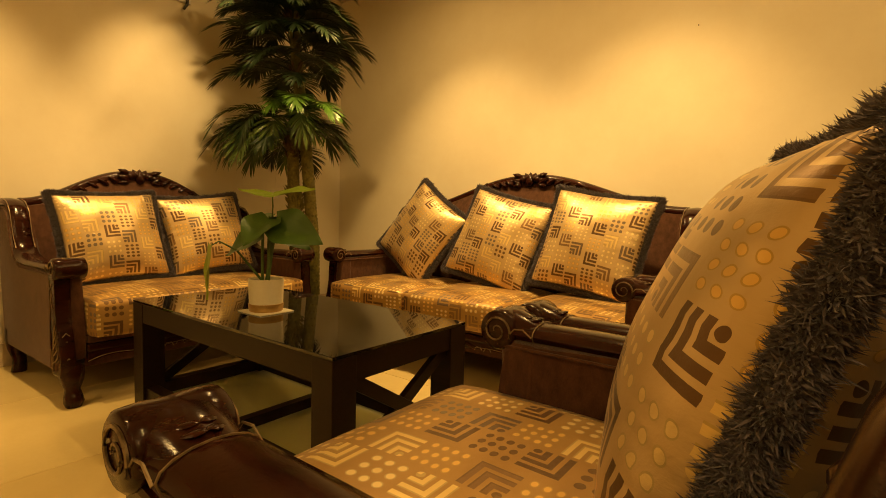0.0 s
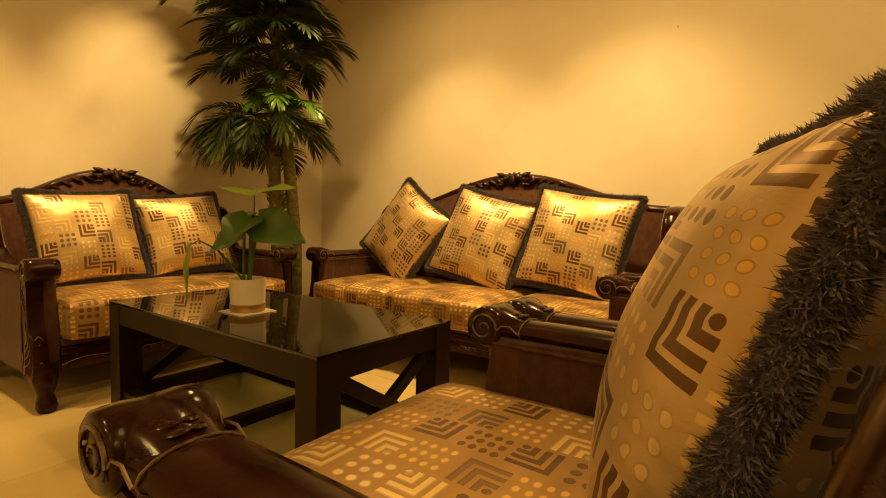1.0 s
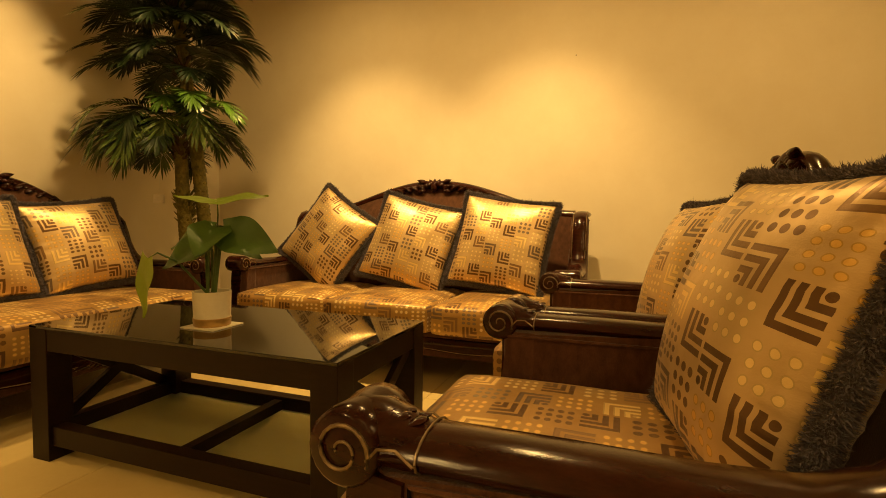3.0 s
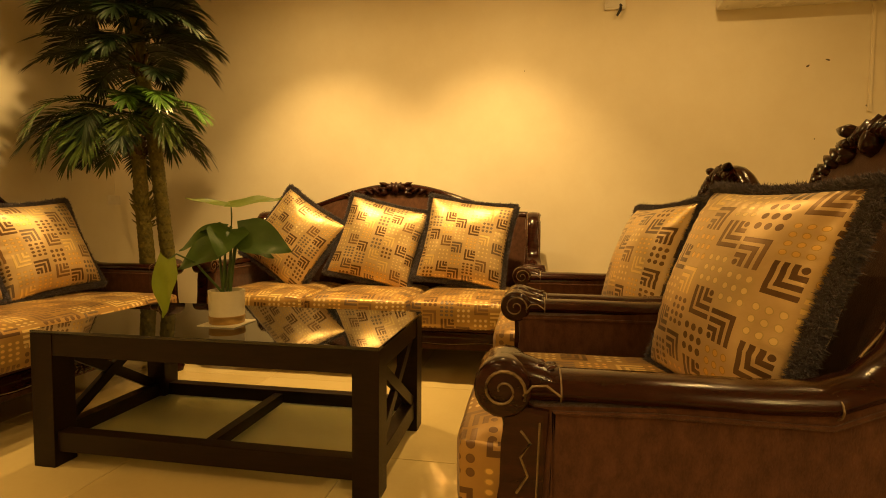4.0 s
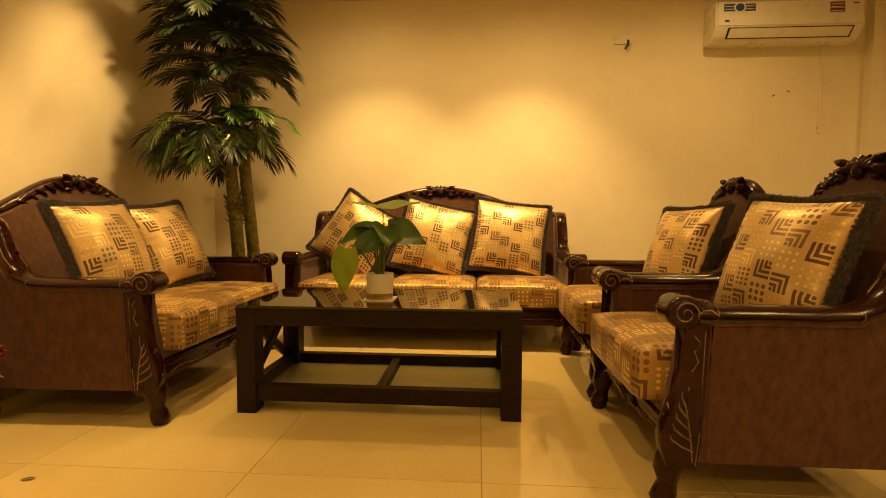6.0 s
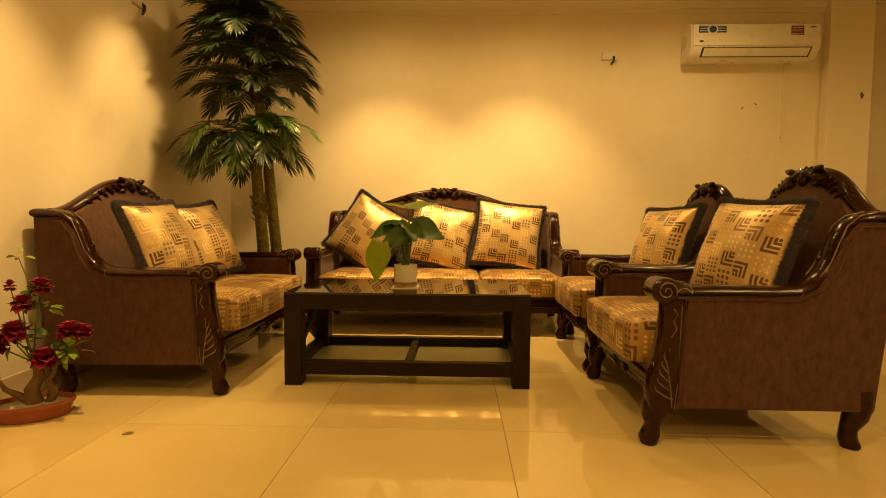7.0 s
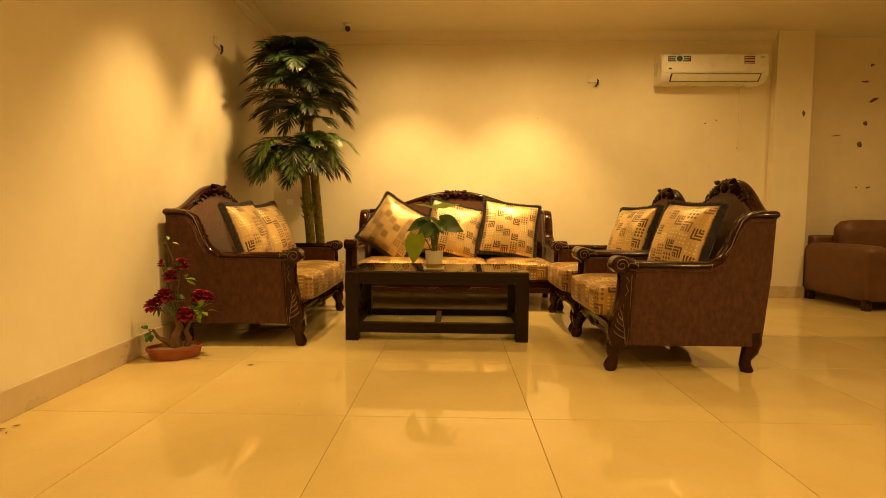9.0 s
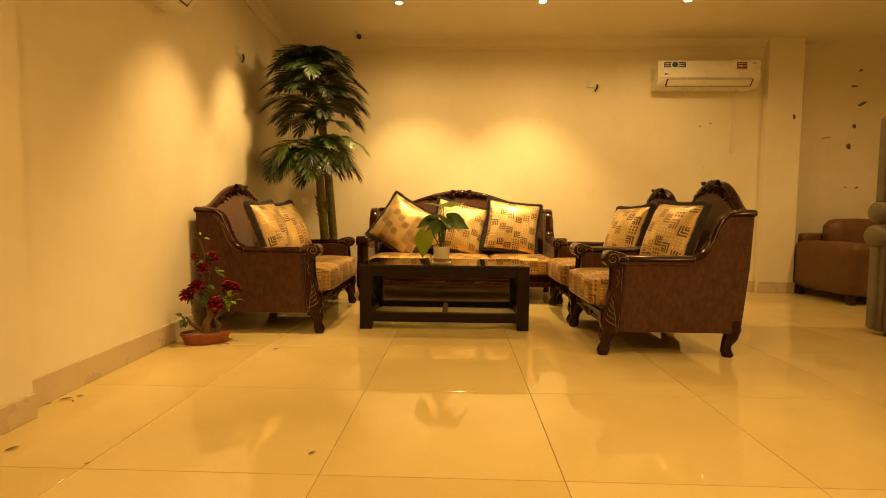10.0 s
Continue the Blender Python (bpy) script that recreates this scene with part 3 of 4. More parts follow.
    for layer in range(2):
        for i in range(nu):
            for j in range(nz):
                g = grid[layer]
                bm.faces.new((g[i][j], g[i + 1][j], g[i + 1][j + 1], g[i][j + 1]))
    for i in range(nu):
        for j in (0, nz):
            bm.faces.new((grid[0][i][j], grid[0][i + 1][j], grid[1][i + 1][j], grid[1][i][j]))
    for j in range(nz):
        for i in (0, nu):
            bm.faces.new((grid[0][i][j], grid[0][i][j + 1], grid[1][i][j + 1], grid[1][i][j]))
    part("back_panel", bm, VELVET, root, "brown velvet back")
    # crest
    pts = [(-hb + 2 * hb * k / 48, 0.875, top(-hb + 2 * hb * k / 48) + 0.012) for k in range(49)]
    crest = part("crest_rail", sweep(pts, 0.030, 12, None, (1.25, 1.0), (0, 0, 1)), WOOD, root, "carved dark wooden crest rail")
    spread = min(0.36, hb * 0.62)
    peak = top(0)
    for k in range(-3, 4):
        a = k * 0.42
        part("shell_petal", lobe(bmesh.new(), (0.010 * k, 0.850, peak - 0.006), (0.098 * math.sin(a), 0.846, peak + 0.012 + 0.042 * math.cos(a)), 0.048, 0.060, (0, -1, 0)), WOOD, crest)
    part("shell_boss", lobe(bmesh.new(), (0, 0.840, peak - 0.045), (0, 0.836, peak + 0.045), 0.058, 0.055, (0, -1, 0)), WOOD, crest, "carved shell")
    for s in (-1, 1):
        bm = bmesh.new()
        for k in range(6):
            u = s * (0.095 + (spread - 0.095) * k / 5)
            z = top(u) + 0.008
            size = 1.0 - 0.08 * k
            lobe(bm, (u - s * 0.034, 0.846, z - 0.036 * size), (u + s * 0.034, 0.836, z + 0.012 * size), 0.036 * size, 0.050, (0, -1, 0))
            lobe(bm, (u - s * 0.040, 0.862, z - 0.002 * size), (u + s * 0.040, 0.862, z + 0.012 * size), 0.044 * size, 0.055, (0, -1, 0))
        for k in range(3):
            lobe(bm, (s * 0.058, 0.842, peak - 0.026 + 0.024 * k), (s * 0.128, 0.832, peak - 0.040 + 0.042 * k), 0.034, 0.04, (0, -1, 0))
        sweep([(s * (spread * 0.9 + 0.02 * k), 0.846, top(spread * 0.9 + 0.02 * k) + 0.022 - 0.003 * k) for k in range(5)], [0.020, 0.018, 0.014, 0.010, 0.005], 8, bm)
        part("leaf_carving", bm, WOOD, crest, "carved leaf spray")
    return root


SEAT_GROUP = "carved sofa set"
carved_seat("three_seat_sofa", 2.09, 3, 0.205, 1.05, 0.045, pose(-1.532, 1.92, 0), "carved dark wood sofa in brown velvet with three gold seat cushions", "sofa", SEAT_GROUP)
carved_seat("two_seat_sofa", 1.36, 1, 0.190, 1.15, 0.0, pose(-2.548, 1.175, 0, 0, 0, 91.5), "carved dark wood loveseat in brown velvet with one gold seat cushion", "sofa", SEAT_GROUP)
carved_seat("armchair", 0.915, 1, 0.197, 1.5, 0.0, pose(-0.664, 0.5025, 0, 0, 0, -90), "carved dark wood armchair in brown velvet, nearer the open floor", "armchair", SEAT_GROUP)
carved_seat("armchair", 0.915, 1, 0.197, 1.5, 0.0, pose(-0.655, 1.4325, 0, 0, 0, -90), "carved dark wood armchair in brown velvet, beside the long sofa", "armchair", SEAT_GROUP)


# ---- throw pillows ----
def pillow_meshes(size, seed):
    rnd = random.Random(seed)
    h = size / 2
    bm = bmesh.new()
    layer = bm.loops.layers.uv.new("weave")
    n = 40

    def shape(a, b, sgn):
        pinch = 1 - 0.075 * (1 - b * b), 1 - 0.075 * (1 - a * a)
        thick = 0.112 * (max(0.0, (1 - a ** 2) * (1 - b ** 2))) ** 0.45
        edge = max(abs(a), abs(b))
        ruck = 0.007 * (0.6 + 0.5 * noise.noise(Vector((a * 3, b * 3, seed)))) * math.sin((b if abs(a) > abs(b) else a) * 43 + seed + 4.5 * noise.noise(Vector((a * 2.3, b * 2.3, seed + 4)))) * max(0, edge - 0.66) * 2.9 * (1 - edge ** 8)
        z = sgn * (thick + ruck + 0.006 * noise.noise(Vector((a * 2.1 + seed, b * 2.1, sgn))))
        return Vector((a * h * pinch[0], b * h * pinch[1], z if edge < 0.999 else 0))

    run = [0.0]
    for i in range(n):
        a0, a1 = -1 + 2 * i / n, -1 + 2 * (i + 1) / n
        run.append(run[-1] + math.hypot(h * (a1 - a0), 0.104 * (max(0.0, 1 - a1 ** 2) ** 0.45 - max(0.0, 1 - a0 ** 2) ** 0.45)))
    for sgn in (1, -1):
        g = [[bm.verts.new(shape(-1 + 2 * i / n, -1 + 2 * j / n, sgn)) for j in range(n + 1)] for i in range(n + 1)]
        for i in range(n):
            for j in range(n):
                f = bm.faces.new((g[i][j], g[i + 1][j], g[i + 1][j + 1], g[i][j + 1]))
                for lp, (p, q) in zip(f.loops, ((i, j), (i + 1, j), (i + 1, j + 1), (i, j + 1))):
                    lp[layer].uv = (run[p] + seed * 0.31, run[q] + seed * 0.17)
    bmesh.ops.remove_doubles(bm, verts=bm.verts, dist=1e-5)
    cover = finish("cover", bm, BROCADE)
    rim = []
    for a0, b0, a1, b1 in ((-1, -1, 1, -1), (1, -1, 1, 1), (1, 1, -1, 1), (-1, 1, -1, -1)):
        for k in range(24):
            t = k / 24
            p = shape(a0 + (a1 - a0) * t, b0 + (b1 - b0) * t, 1)
            rim.append(Vector((p.x, p.y, 0)))
    rim.append(rim[0].copy())
    core = sweep(rim, 0.017, 8, None, (1, 1), (0, 0, 1), False)
    core.verts.index_update()
    verts = [v.co.copy() for v in core.verts]
    faces = [tuple(v.index for v in f.verts) for f in core.faces]
    core.free()
    for k in range(60000):
        q = rnd.uniform(0, 96)
        i = min(95, int(q))
        c = rim[i].lerp(rim[i + 1], q - i)
        along = (rim[i + 1] - rim[i]).normalized()
        out = along.cross(Vector((0, 0, 1)))
        if i % 24 in (0, 23):
            out = (out + c.normalized()).normalized()
        ang = rnd.uniform(-2.2, 2.2)
        d = (out * math.cos(ang) + Vector((0, 0, math.sin(ang))) + along * rnd.gauss(0, 0.22)).normalized()
        base = c + d * 0.015
        ln = rnd.uniform(0.006, 0.0125) * (0.85 + 0.35 * noise.noise(c * 38))
        across = d.cross(Vector((rnd.gauss(0, 1), rnd.gauss(0, 1), rnd.gauss(0, 1)))).normalized() * rnd.uniform(0.0008, 0.0014)
        bend = Vector((rnd.gauss(0, 1), rnd.gauss(0, 1), rnd.gauss(0, 1))) * ln * 0.42
        i0 = len(verts)
        mid, tip = base + d * ln * 0.55 + bend * 0.3, base + d * ln + bend
        verts += [base - across, base + across, mid + across, mid - across, tip]
        faces += [(i0, i0 + 1, i0 + 2, i0 + 3), (i0 + 3, i0 + 2, i0 + 4)]
    fr = bpy.data.meshes.new("fringe")
    fr.from_pydata([tuple(v) for v in verts], [], faces)
    fr.materials.append(FRINGE)
    return cover, fr


def pillow(centre, lean, turn, spin, meshes, label):
    """lean: degrees it tips back; turn: the way it faces, 0 towards -y; spin: in its own plane."""
    m = Matrix.Translation(centre) @ pose(0, 0, 0, 0, 0, turn) @ pose(0, 0, 0, 90 - lean, 0, 0) @ pose(0, 0, 0, 0, 0, spin)
    root = thing("throw_pillow", m, label, "pillow", "fringed throw pillows")
    for nm, me in zip(("cover", "fringe"), meshes):
        ob = new(nm, me)
        ob.parent = root
    return root


PILLOW = [pillow_meshes(0.525, k) for k in (1, 2, 3)]
SMALL = [pillow_meshes(0.50, k) for k in (7, 8)]
LARGE = [pillow_meshes(0.575, k) for k in (4, 5, 6)]
GOLD = "gold patterned satin pillow, dark fringe, "
pillow((-2.165, 2.43, 0.750), 20, -4, -31, LARGE[0], GOLD + "tipped on its corner")
pillow((-1.555, 2.43, 0.735), 20, 4, -14, LARGE[1], GOLD + "tilted on the sofa")
pillow((-0.975, 2.43, 0.745), 19, 0, -8, LARGE[2], GOLD + "upright on the sofa")
pillow((-3.03, 0.875, 0.712), 20, 90, 3, SMALL[0], GOLD + "upright on the loveseat")
pillow((-3.05, 1.39, 0.722), 23, 84, 6, SMALL[1], GOLD + "leaning back beside the palm")
pillow((-0.090, 0.490, 0.708), 18, -79, -3, PILLOW[0], GOLD + "on the near armchair")
pillow((-0.088, 1.41, 0.704), 20, -77, 2, PILLOW[2], GOLD + "on the far armchair")


# ---- coffee table ----
def coffee_table():
    x0, x1, y0, y1, top = -2.289, -1.02, 0.690, 1.312, 0.488
    root = thing("coffee_table", pose((x0 + x1) / 2, (y0 + y1) / 2, 0), "dark espresso coffee table with black glass top and cross-braced ends", "table")
    a, b = (x1 - x0) / 2, (y1 - y0) / 2
    leg = 0.088
    part("glass_top", box((-a, -b, top - 0.010), (a, b, top), 0.002), BLACK_GLASS, root, "black mirror-polished glass top")
    for s in (-1, 1):
        part("long_apron", box((-a + leg, s * (b - 0.036), top - 0.088), (a - leg, s * (b - 0.003), top - 0.0105), 0.002), TABLE, root)
        part("end_apron", box((s * (a - 0.006) - s * 0.03, -b + leg, top - 0.088), (s * (a - 0.006), b - leg, top - 0.0105), 0.002), TABLE, root)
        part("bottom_rail", box((-a + leg, s * (b - 0.012) - s * 0.05, 0.055), (a - leg, s * (b - 0.012), 0.125), 0.003), TABLE, root)
        part("end_rail", box((s * (a - 0.012) - s * 0.05, -b + leg, 0.055), (s * (a - 0.012), b - leg, 0.125), 0.003), TABLE, root)
        for q in (-1, 1):
            part("leg", box((s * a, q * b, 0), (s * a - s * leg, q * b - q * leg, top - 0.0105), 0.003), TABLE, root)
            # a pair of slanted braces meeting in a cross at each end
            lo, hi, span = 0.125, top - 0.088, b - leg
            d = Vector((0, 2 * span, q * (hi - lo)))
            n = Vector((0, -d.z, d.y)).normalized() * 0.021
            mid = Vector((0, 0, (lo + hi) / 2))
            bm = bmesh.new()
            xa, xb = s * (a - 0.018 - 0.003 * q), s * (a - 0.040 - 0.003 * q)
            pts = [mid - d / 2 - n, mid - d / 2 + n, mid + d / 2 + n, mid + d / 2 - n]
            prism([(p.y, p.z) for p in pts], xa, xb, "x", 0.002, bm)
            part("cross_brace", bm, TABLE, root)
    part("centre_rail", box((-0.02, -b + 0.062, 0.06), (0.02, b - 0.062, 0.112), 0.003), TABLE, root)
    for s in (-1, 1):
        sh = part("glass_shelf", box((s * 0.021, -b + 0.063, 0.066), (s * (a - 0.063), b - 0.063, 0.072), 0.001), GREEN_GLASS, root, "clear greenish glass shelf")
        sh.visible_shadow = False
    return root


coffee_table()


# ---- potted plant on the table ----
def blade(bm, base, direction, normal, length, width, droop=0.25, fold=0.15, n=7, heart=True):
    """A leaf: a bent midrib with two halves that fold up from it."""
    base, d, nn = Vector(base), Vector(direction).normalized(), Vector(normal).normalized()
    side = d.cross(nn).normalized()
    nn = side.cross(d).normalized()
    rows = []
    for i in range(n + 1):
        t = i / n
        w = width / 2 * ((math.sin(math.pi * min(1, t * 0.93 + 0.07) ** 0.62)) ** 0.9 if heart else math.sin(math.pi * (t * 0.94 + 0.05)) ** 0.8)
        c = base + d * (length * t) - nn * (droop * length * t * t)
        back = -d * (0.10 * length if heart and i == 0 else 0)
        rows.append([bm.verts.new(c + side * (w * k) + nn * (fold * w * abs(k)) + (back * abs(k)) + nn * 0.03 * width * math.sin(9 * t + 3 * k)) for k in (-1, -0.5, 0, 0.5, 1)])
    for p, q in zip(rows, rows[1:]):
        for k in range(4):
            bm.faces.new((p[k], p[k + 1], q[k + 1], q[k]))
    return bm


def table_plant():
    root = thing("potted_plant", pose(-1.684, 0.925, 0.488), "green heart-leaved houseplant in a white and gold pot", "potted plant")
    part("coaster", box((-0.074, -0.074, 0.0), (0.074, 0.074, 0.005), 0.002), CERAMIC, root, "thin square white coaster")
    pot = part("pot", lathe([(0.057, 0.0052), (0.061, 0.008), (0.065, 0.124), (0.065, 0.128), (0.059, 0.128), (0.057, 0.112), (0.02, 0.110)], 36), CERAMIC, root, "white ceramic pot")
    part("gold_band", lathe([(0.0605, 0.0055), (0.0625, 0.008), (0.0645, 0.034), (0.061, 0.035)], 36), BRASSY, pot, "gold band round the foot")
    part("soil", lathe([(0.055, 0.108), (0.055, 0.114), (0.03, 0.120), (0.005, 0.122)], 20), SOIL, pot)
    leaves = [  # foot of the blade, the way it points, the way it faces, length, width
        ((0.045, 0.01, 0.335), (0.92, 0.28, -0.22), (0.25, -0.80, 0.62), 0.215, 0.185), ((-0.03, 0.03, 0.335), (-0.95, -0.22, -0.20), (-0.15, -0.62, 0.75), 0.20, 0.16),
        ((0.02, -0.03, 0.295), (-0.80, -0.42, -0.32), (0.0, -0.78, 0.65), 0.20, 0.16), ((0.02, 0.0, 0.355), (0.30, -0.85, -0.40), (0.30, -0.30, 0.88), 0.18, 0.165),
        ((0.0, 0.05, 0.335), (0.45, 0.85, -0.20), (0.10, 0.20, 1.0), 0.19, 0.15), ((-0.05, 0.02, 0.345), (-0.55, 0.75, -0.15), (-0.25, 0.10, 1.0), 0.17, 0.14),
        ((0.04, 0.0, 0.315), (0.75, 0.62, -0.35), (0.55, -0.45, 0.70), 0.17, 0.14),
    ]
    for k, (foot, d, n, ln, wd) in enumerate(leaves):
        root_at = Vector((0.014 * math.cos(k * 2.1), 0.014 * math.sin(k * 2.1), 0.116))
        foot = Vector(foot)
        part("stem", sweep([root_at, root_at.lerp(foot, 0.55) + Vector((0, 0, 0.02)), foot + Vector((0, 0, 0.012)), foot], [0.0055, 0.0045, 0.0035, 0.003], 7), STEM, root)
        part("leaf", blade(bmesh.new(), foot, d, n, ln * 0.92, wd * 0.86, 0.20, 0.30, 12), LEAF, root)
    # young leaves: two held high, one hanging in front of the rim
    part("stem", sweep([(0.0, 0.0, 0.118), (0.012, 0.012, 0.26), (0.012, 0.02, 0.40), (0.01, 0.02, 0.448)], [0.005, 0.004, 0.003, 0.002], 7), STEM, root)
    part("leaf", blade(bmesh.new(), (0.01, 0.02, 0.448), (0.92, 0.33, 0.14), (-0.05, -0.36, 1), 0.185, 0.13, 0.02, 0.08, 12), LEAF_YOUNG, root, "yellow-green young leaf")
    part("leaf", blade(bmesh.new(), (0.0, 0.015, 0.446), (-0.92, -0.30, 0.10), (-0.05, -0.30, 1), 0.15, 0.07, -0.05, 0.1, 10), LEAF_YOUNG, root, "yellow-green young leaf")
    part("stem", sweep([(-0.01, -0.01, 0.118), (-0.07, -0.08, 0.235), (-0.105, -0.13, 0.268), (-0.118, -0.155, 0.25)], [0.005, 0.004, 0.003, 0.002], 7), STEM, root)
    part("leaf", blade(bmesh.new(), (-0.118, -0.155, 0.25), (-0.14, -0.05, -1), (-0.38, -0.92, 0.10), 0.205, 0.155, 0.05, 0.10, 12), LEAF_YOUNG, root, "yellow-green hanging leaf")


table_plant()


# ---- artificial palm ----
def frond(bm, base, heading, rise, length, sag, rnd, leaf=0.15):
    """An arching rib, bare at its foot, with two close rows of narrow leaflets that fan out at the tip."""
    d = Vector((math.cos(heading), math.sin(heading), 0))
    up, down = min(1.35, 0.30 + rise * 1.15), 0.30 + sag * 0.85
    sway = rnd.uniform(-0.35, 0.35)
    pts = [Vector(base)]
    for i in range(12):
        e = up - (up + down) * ((i + 0.5) / 12) ** 1.15
        w = d @ Matrix.Rotation(sway * i / 12, 3, "Z")
        pts.append(pts[-1] + (w * math.cos(e) + Vector((0, 0, math.sin(e)))) * (length * 1.02 / 12))
    sweep(pts, [0.0065 - 0.005 * i / 12 for i in range(13)], 5, bm)
    n = 56
    for i in range(n):
        t = 0.30 + 0.695 * (i // 2) / (n // 2 - 1)
        s = 1 if i % 2 else -1
        k = min(11, int(t * 12))
        p = pts[k].lerp(pts[k + 1], t * 12 - k)
        along = (pts[k + 1] - pts[k]).normalized()
        side = along.cross(Vector((0, 0, 1))).normalized() * s
        face = (side * s).cross(along).normalized()
        ln = leaf * (0.62 + 0.42 * math.sin(math.pi * (0.1 + 0.8 * t))) * rnd.uniform(0.9, 1.08)
        open_angle = 1.15 - 0.95 * ((t - 0.30) / 0.695) ** 2.2 + rnd.uniform(-0.06, 0.06)
        go = (side * math.sin(open_angle) + along * math.cos(open_angle) + face * 0.10).normalized()
        cross = go.cross(face).normalized() * 0.0072 * rnd.uniform(0.85, 1.15)
        droop = Vector((0, 0, -1)) * ln
        v = [bm.verts.new(q) for q in (p - cross * 0.5, p + cross * 0.5,
             p + go * ln * 0.5 - cross + droop * 0.03, p + go * ln * 0.5 - face * 0.0022 + droop * 0.03, p + go * ln * 0.5 + cross + droop * 0.03,
             p + go * ln * 0.82 - cross * 0.6 + droop * 0.11, p + go * ln * 0.82 + cross * 0.6 + droop * 0.11, p + go * ln + droop * 0.19)]
        for f in ((0, 3, 2), (0, 1, 3), (1, 4, 3), (2, 3, 5), (3, 6, 5), (3, 4, 6), (5, 6, 7)):
            bm.faces.new([v[q] for q in f])
    return bm


def palm():
    rnd = random.Random(11)
    root = thing("artificial_palm", pose(-2.90, 1.97, 0), "tall artificial palm with two trunks and dark green fronds", "palm tree")

    def trunk(name, pts, r, mat):
        fine = []
        for a, b in zip(pts, pts[1:]):
            n = 26
            fine += [Vector(a).lerp(Vector(b), k / n) for k in range(n)]
        fine.append(Vector(pts[-1]))
        rad = [r * (1.0 + (0.10 if k % 2 else -0.04)) * (1 - 0.18 * k / len(fine)) for k in range(len(fine))]
        bm = bmesh.new()
        sweep(fine, rad, 12, bm, (1, 1), (0, 1, 0))
        for k in range(2, len(fine) - 2, 2):
            for j in range(9):
                a = 2 * math.pi * (j + 0.5 * (k // 2 % 2)) / 9
                o = Vector((math.cos(a), math.sin(a), 0))
                lobe(bm, fine[k] + o * rad[k] * 0.86 - Vector((0, 0, 0.012)), fine[k] + o * rad[k] * 1.1 + Vector((0, 0, 0.016)), 0.024, 0.012, o, 4)
        part(name, bm, mat, root)

    trunk("trunk", [(0.0, -0.02, 0), (0.0, -0.02, 0.65), (-0.03, -0.02, 1.02), (-0.06, -0.01, 1.38)], 0.044, BARK)
    trunk("trunk", [(0.066, 0.085, 0), (0.064, 0.080, 0.65), (0.02, 0.045, 1.30), (-0.03, 0.01, 1.80), (-0.08, 0.0, 2.28)], 0.042, BARK)
    for z, x, r in ((0.90, -0.02, 0.062), (0.98, -0.028, 0.064), (1.30, -0.055, 0.055), (1.36, -0.06, 0.06), (1.80, -0.03, 0.06), (2.22, -0.08, 0.055)):
        bm = bmesh.new()
        for k in range(46):
            a, q = rnd.uniform(0, 6.283), rnd.uniform(-0.07, 0.05)
            o = Vector((math.cos(a), math.sin(a), 0))
            lobe(bm, Vector((x, -0.01, z + q)) + o * r * 0.5, Vector((x, -0.01, z + q + rnd.uniform(0.02, 0.07))) + o * r * rnd.uniform(1.0, 1.25), 0.022, 0.010, o, 4)
        part("husk", bm, HUSK if z > 1.1 else BARK, root, "fibrous brown husk")

    def crown(x, y, z, count, length, rise, sag, leaf, mats, start=0.0):
        for k in range(count):
            a = start + 2 * math.pi * k / count + rnd.uniform(-0.3, 0.3)
            reach = length * rnd.uniform(0.85, 1.1) * (1 - 0.12 * max(0.0, math.cos(a)))
            lift = rise * rnd.uniform(0.4, 1.7)
            part("frond", frond(bmesh.new(), (x, y, z + rnd.uniform(-0.09, 0.09)), a, lift, reach, sag * rnd.uniform(0.6, 1.25), rnd, leaf), mats[k % len(mats)], root, smooth=False)

    # lower crown: every other frond takes the lit colour
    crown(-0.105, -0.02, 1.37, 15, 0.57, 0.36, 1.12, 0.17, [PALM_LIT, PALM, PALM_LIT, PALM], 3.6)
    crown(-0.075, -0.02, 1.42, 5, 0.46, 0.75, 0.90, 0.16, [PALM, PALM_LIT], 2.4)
    # fronds towards the left wall lamp, all painted in the lit colour
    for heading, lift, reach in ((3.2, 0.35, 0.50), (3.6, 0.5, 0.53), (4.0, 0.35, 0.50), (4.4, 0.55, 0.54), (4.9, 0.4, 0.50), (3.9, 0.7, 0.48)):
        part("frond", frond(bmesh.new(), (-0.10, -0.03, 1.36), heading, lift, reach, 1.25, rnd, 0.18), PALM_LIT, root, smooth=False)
    for heading, lift, reach in ((-0.5, 0.75, 0.50), (0.1, 0.6, 0.52), (0.9, 0.85, 0.42), (-1.1, 0.9, 0.38), (2.0, 1.0, 0.36)):
        part("frond", frond(bmesh.new(), (-0.04, -0.03, 1.45), heading, lift, reach, 0.7, rnd, 0.15), PALM_YOUNG, root, smooth=False)
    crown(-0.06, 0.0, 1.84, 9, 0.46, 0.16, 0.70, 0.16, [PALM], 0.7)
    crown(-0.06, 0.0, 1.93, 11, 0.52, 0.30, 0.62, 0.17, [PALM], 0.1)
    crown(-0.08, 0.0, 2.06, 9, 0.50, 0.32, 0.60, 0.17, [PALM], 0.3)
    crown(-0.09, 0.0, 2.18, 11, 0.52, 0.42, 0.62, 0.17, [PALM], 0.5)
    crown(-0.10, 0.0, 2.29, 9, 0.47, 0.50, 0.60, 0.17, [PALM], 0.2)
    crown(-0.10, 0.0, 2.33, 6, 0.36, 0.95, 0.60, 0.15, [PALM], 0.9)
    bm = box((-0.032, -0.0025, 0.970), (0.032, 0.0025, 1.025), 0.001)
    bmesh.ops.transform(bm, matrix=Matrix.Translation((-0.175, -0.0725, 0)) @ Matrix.Rotation(radians(38), 4, "Z"), verts=bm.verts)
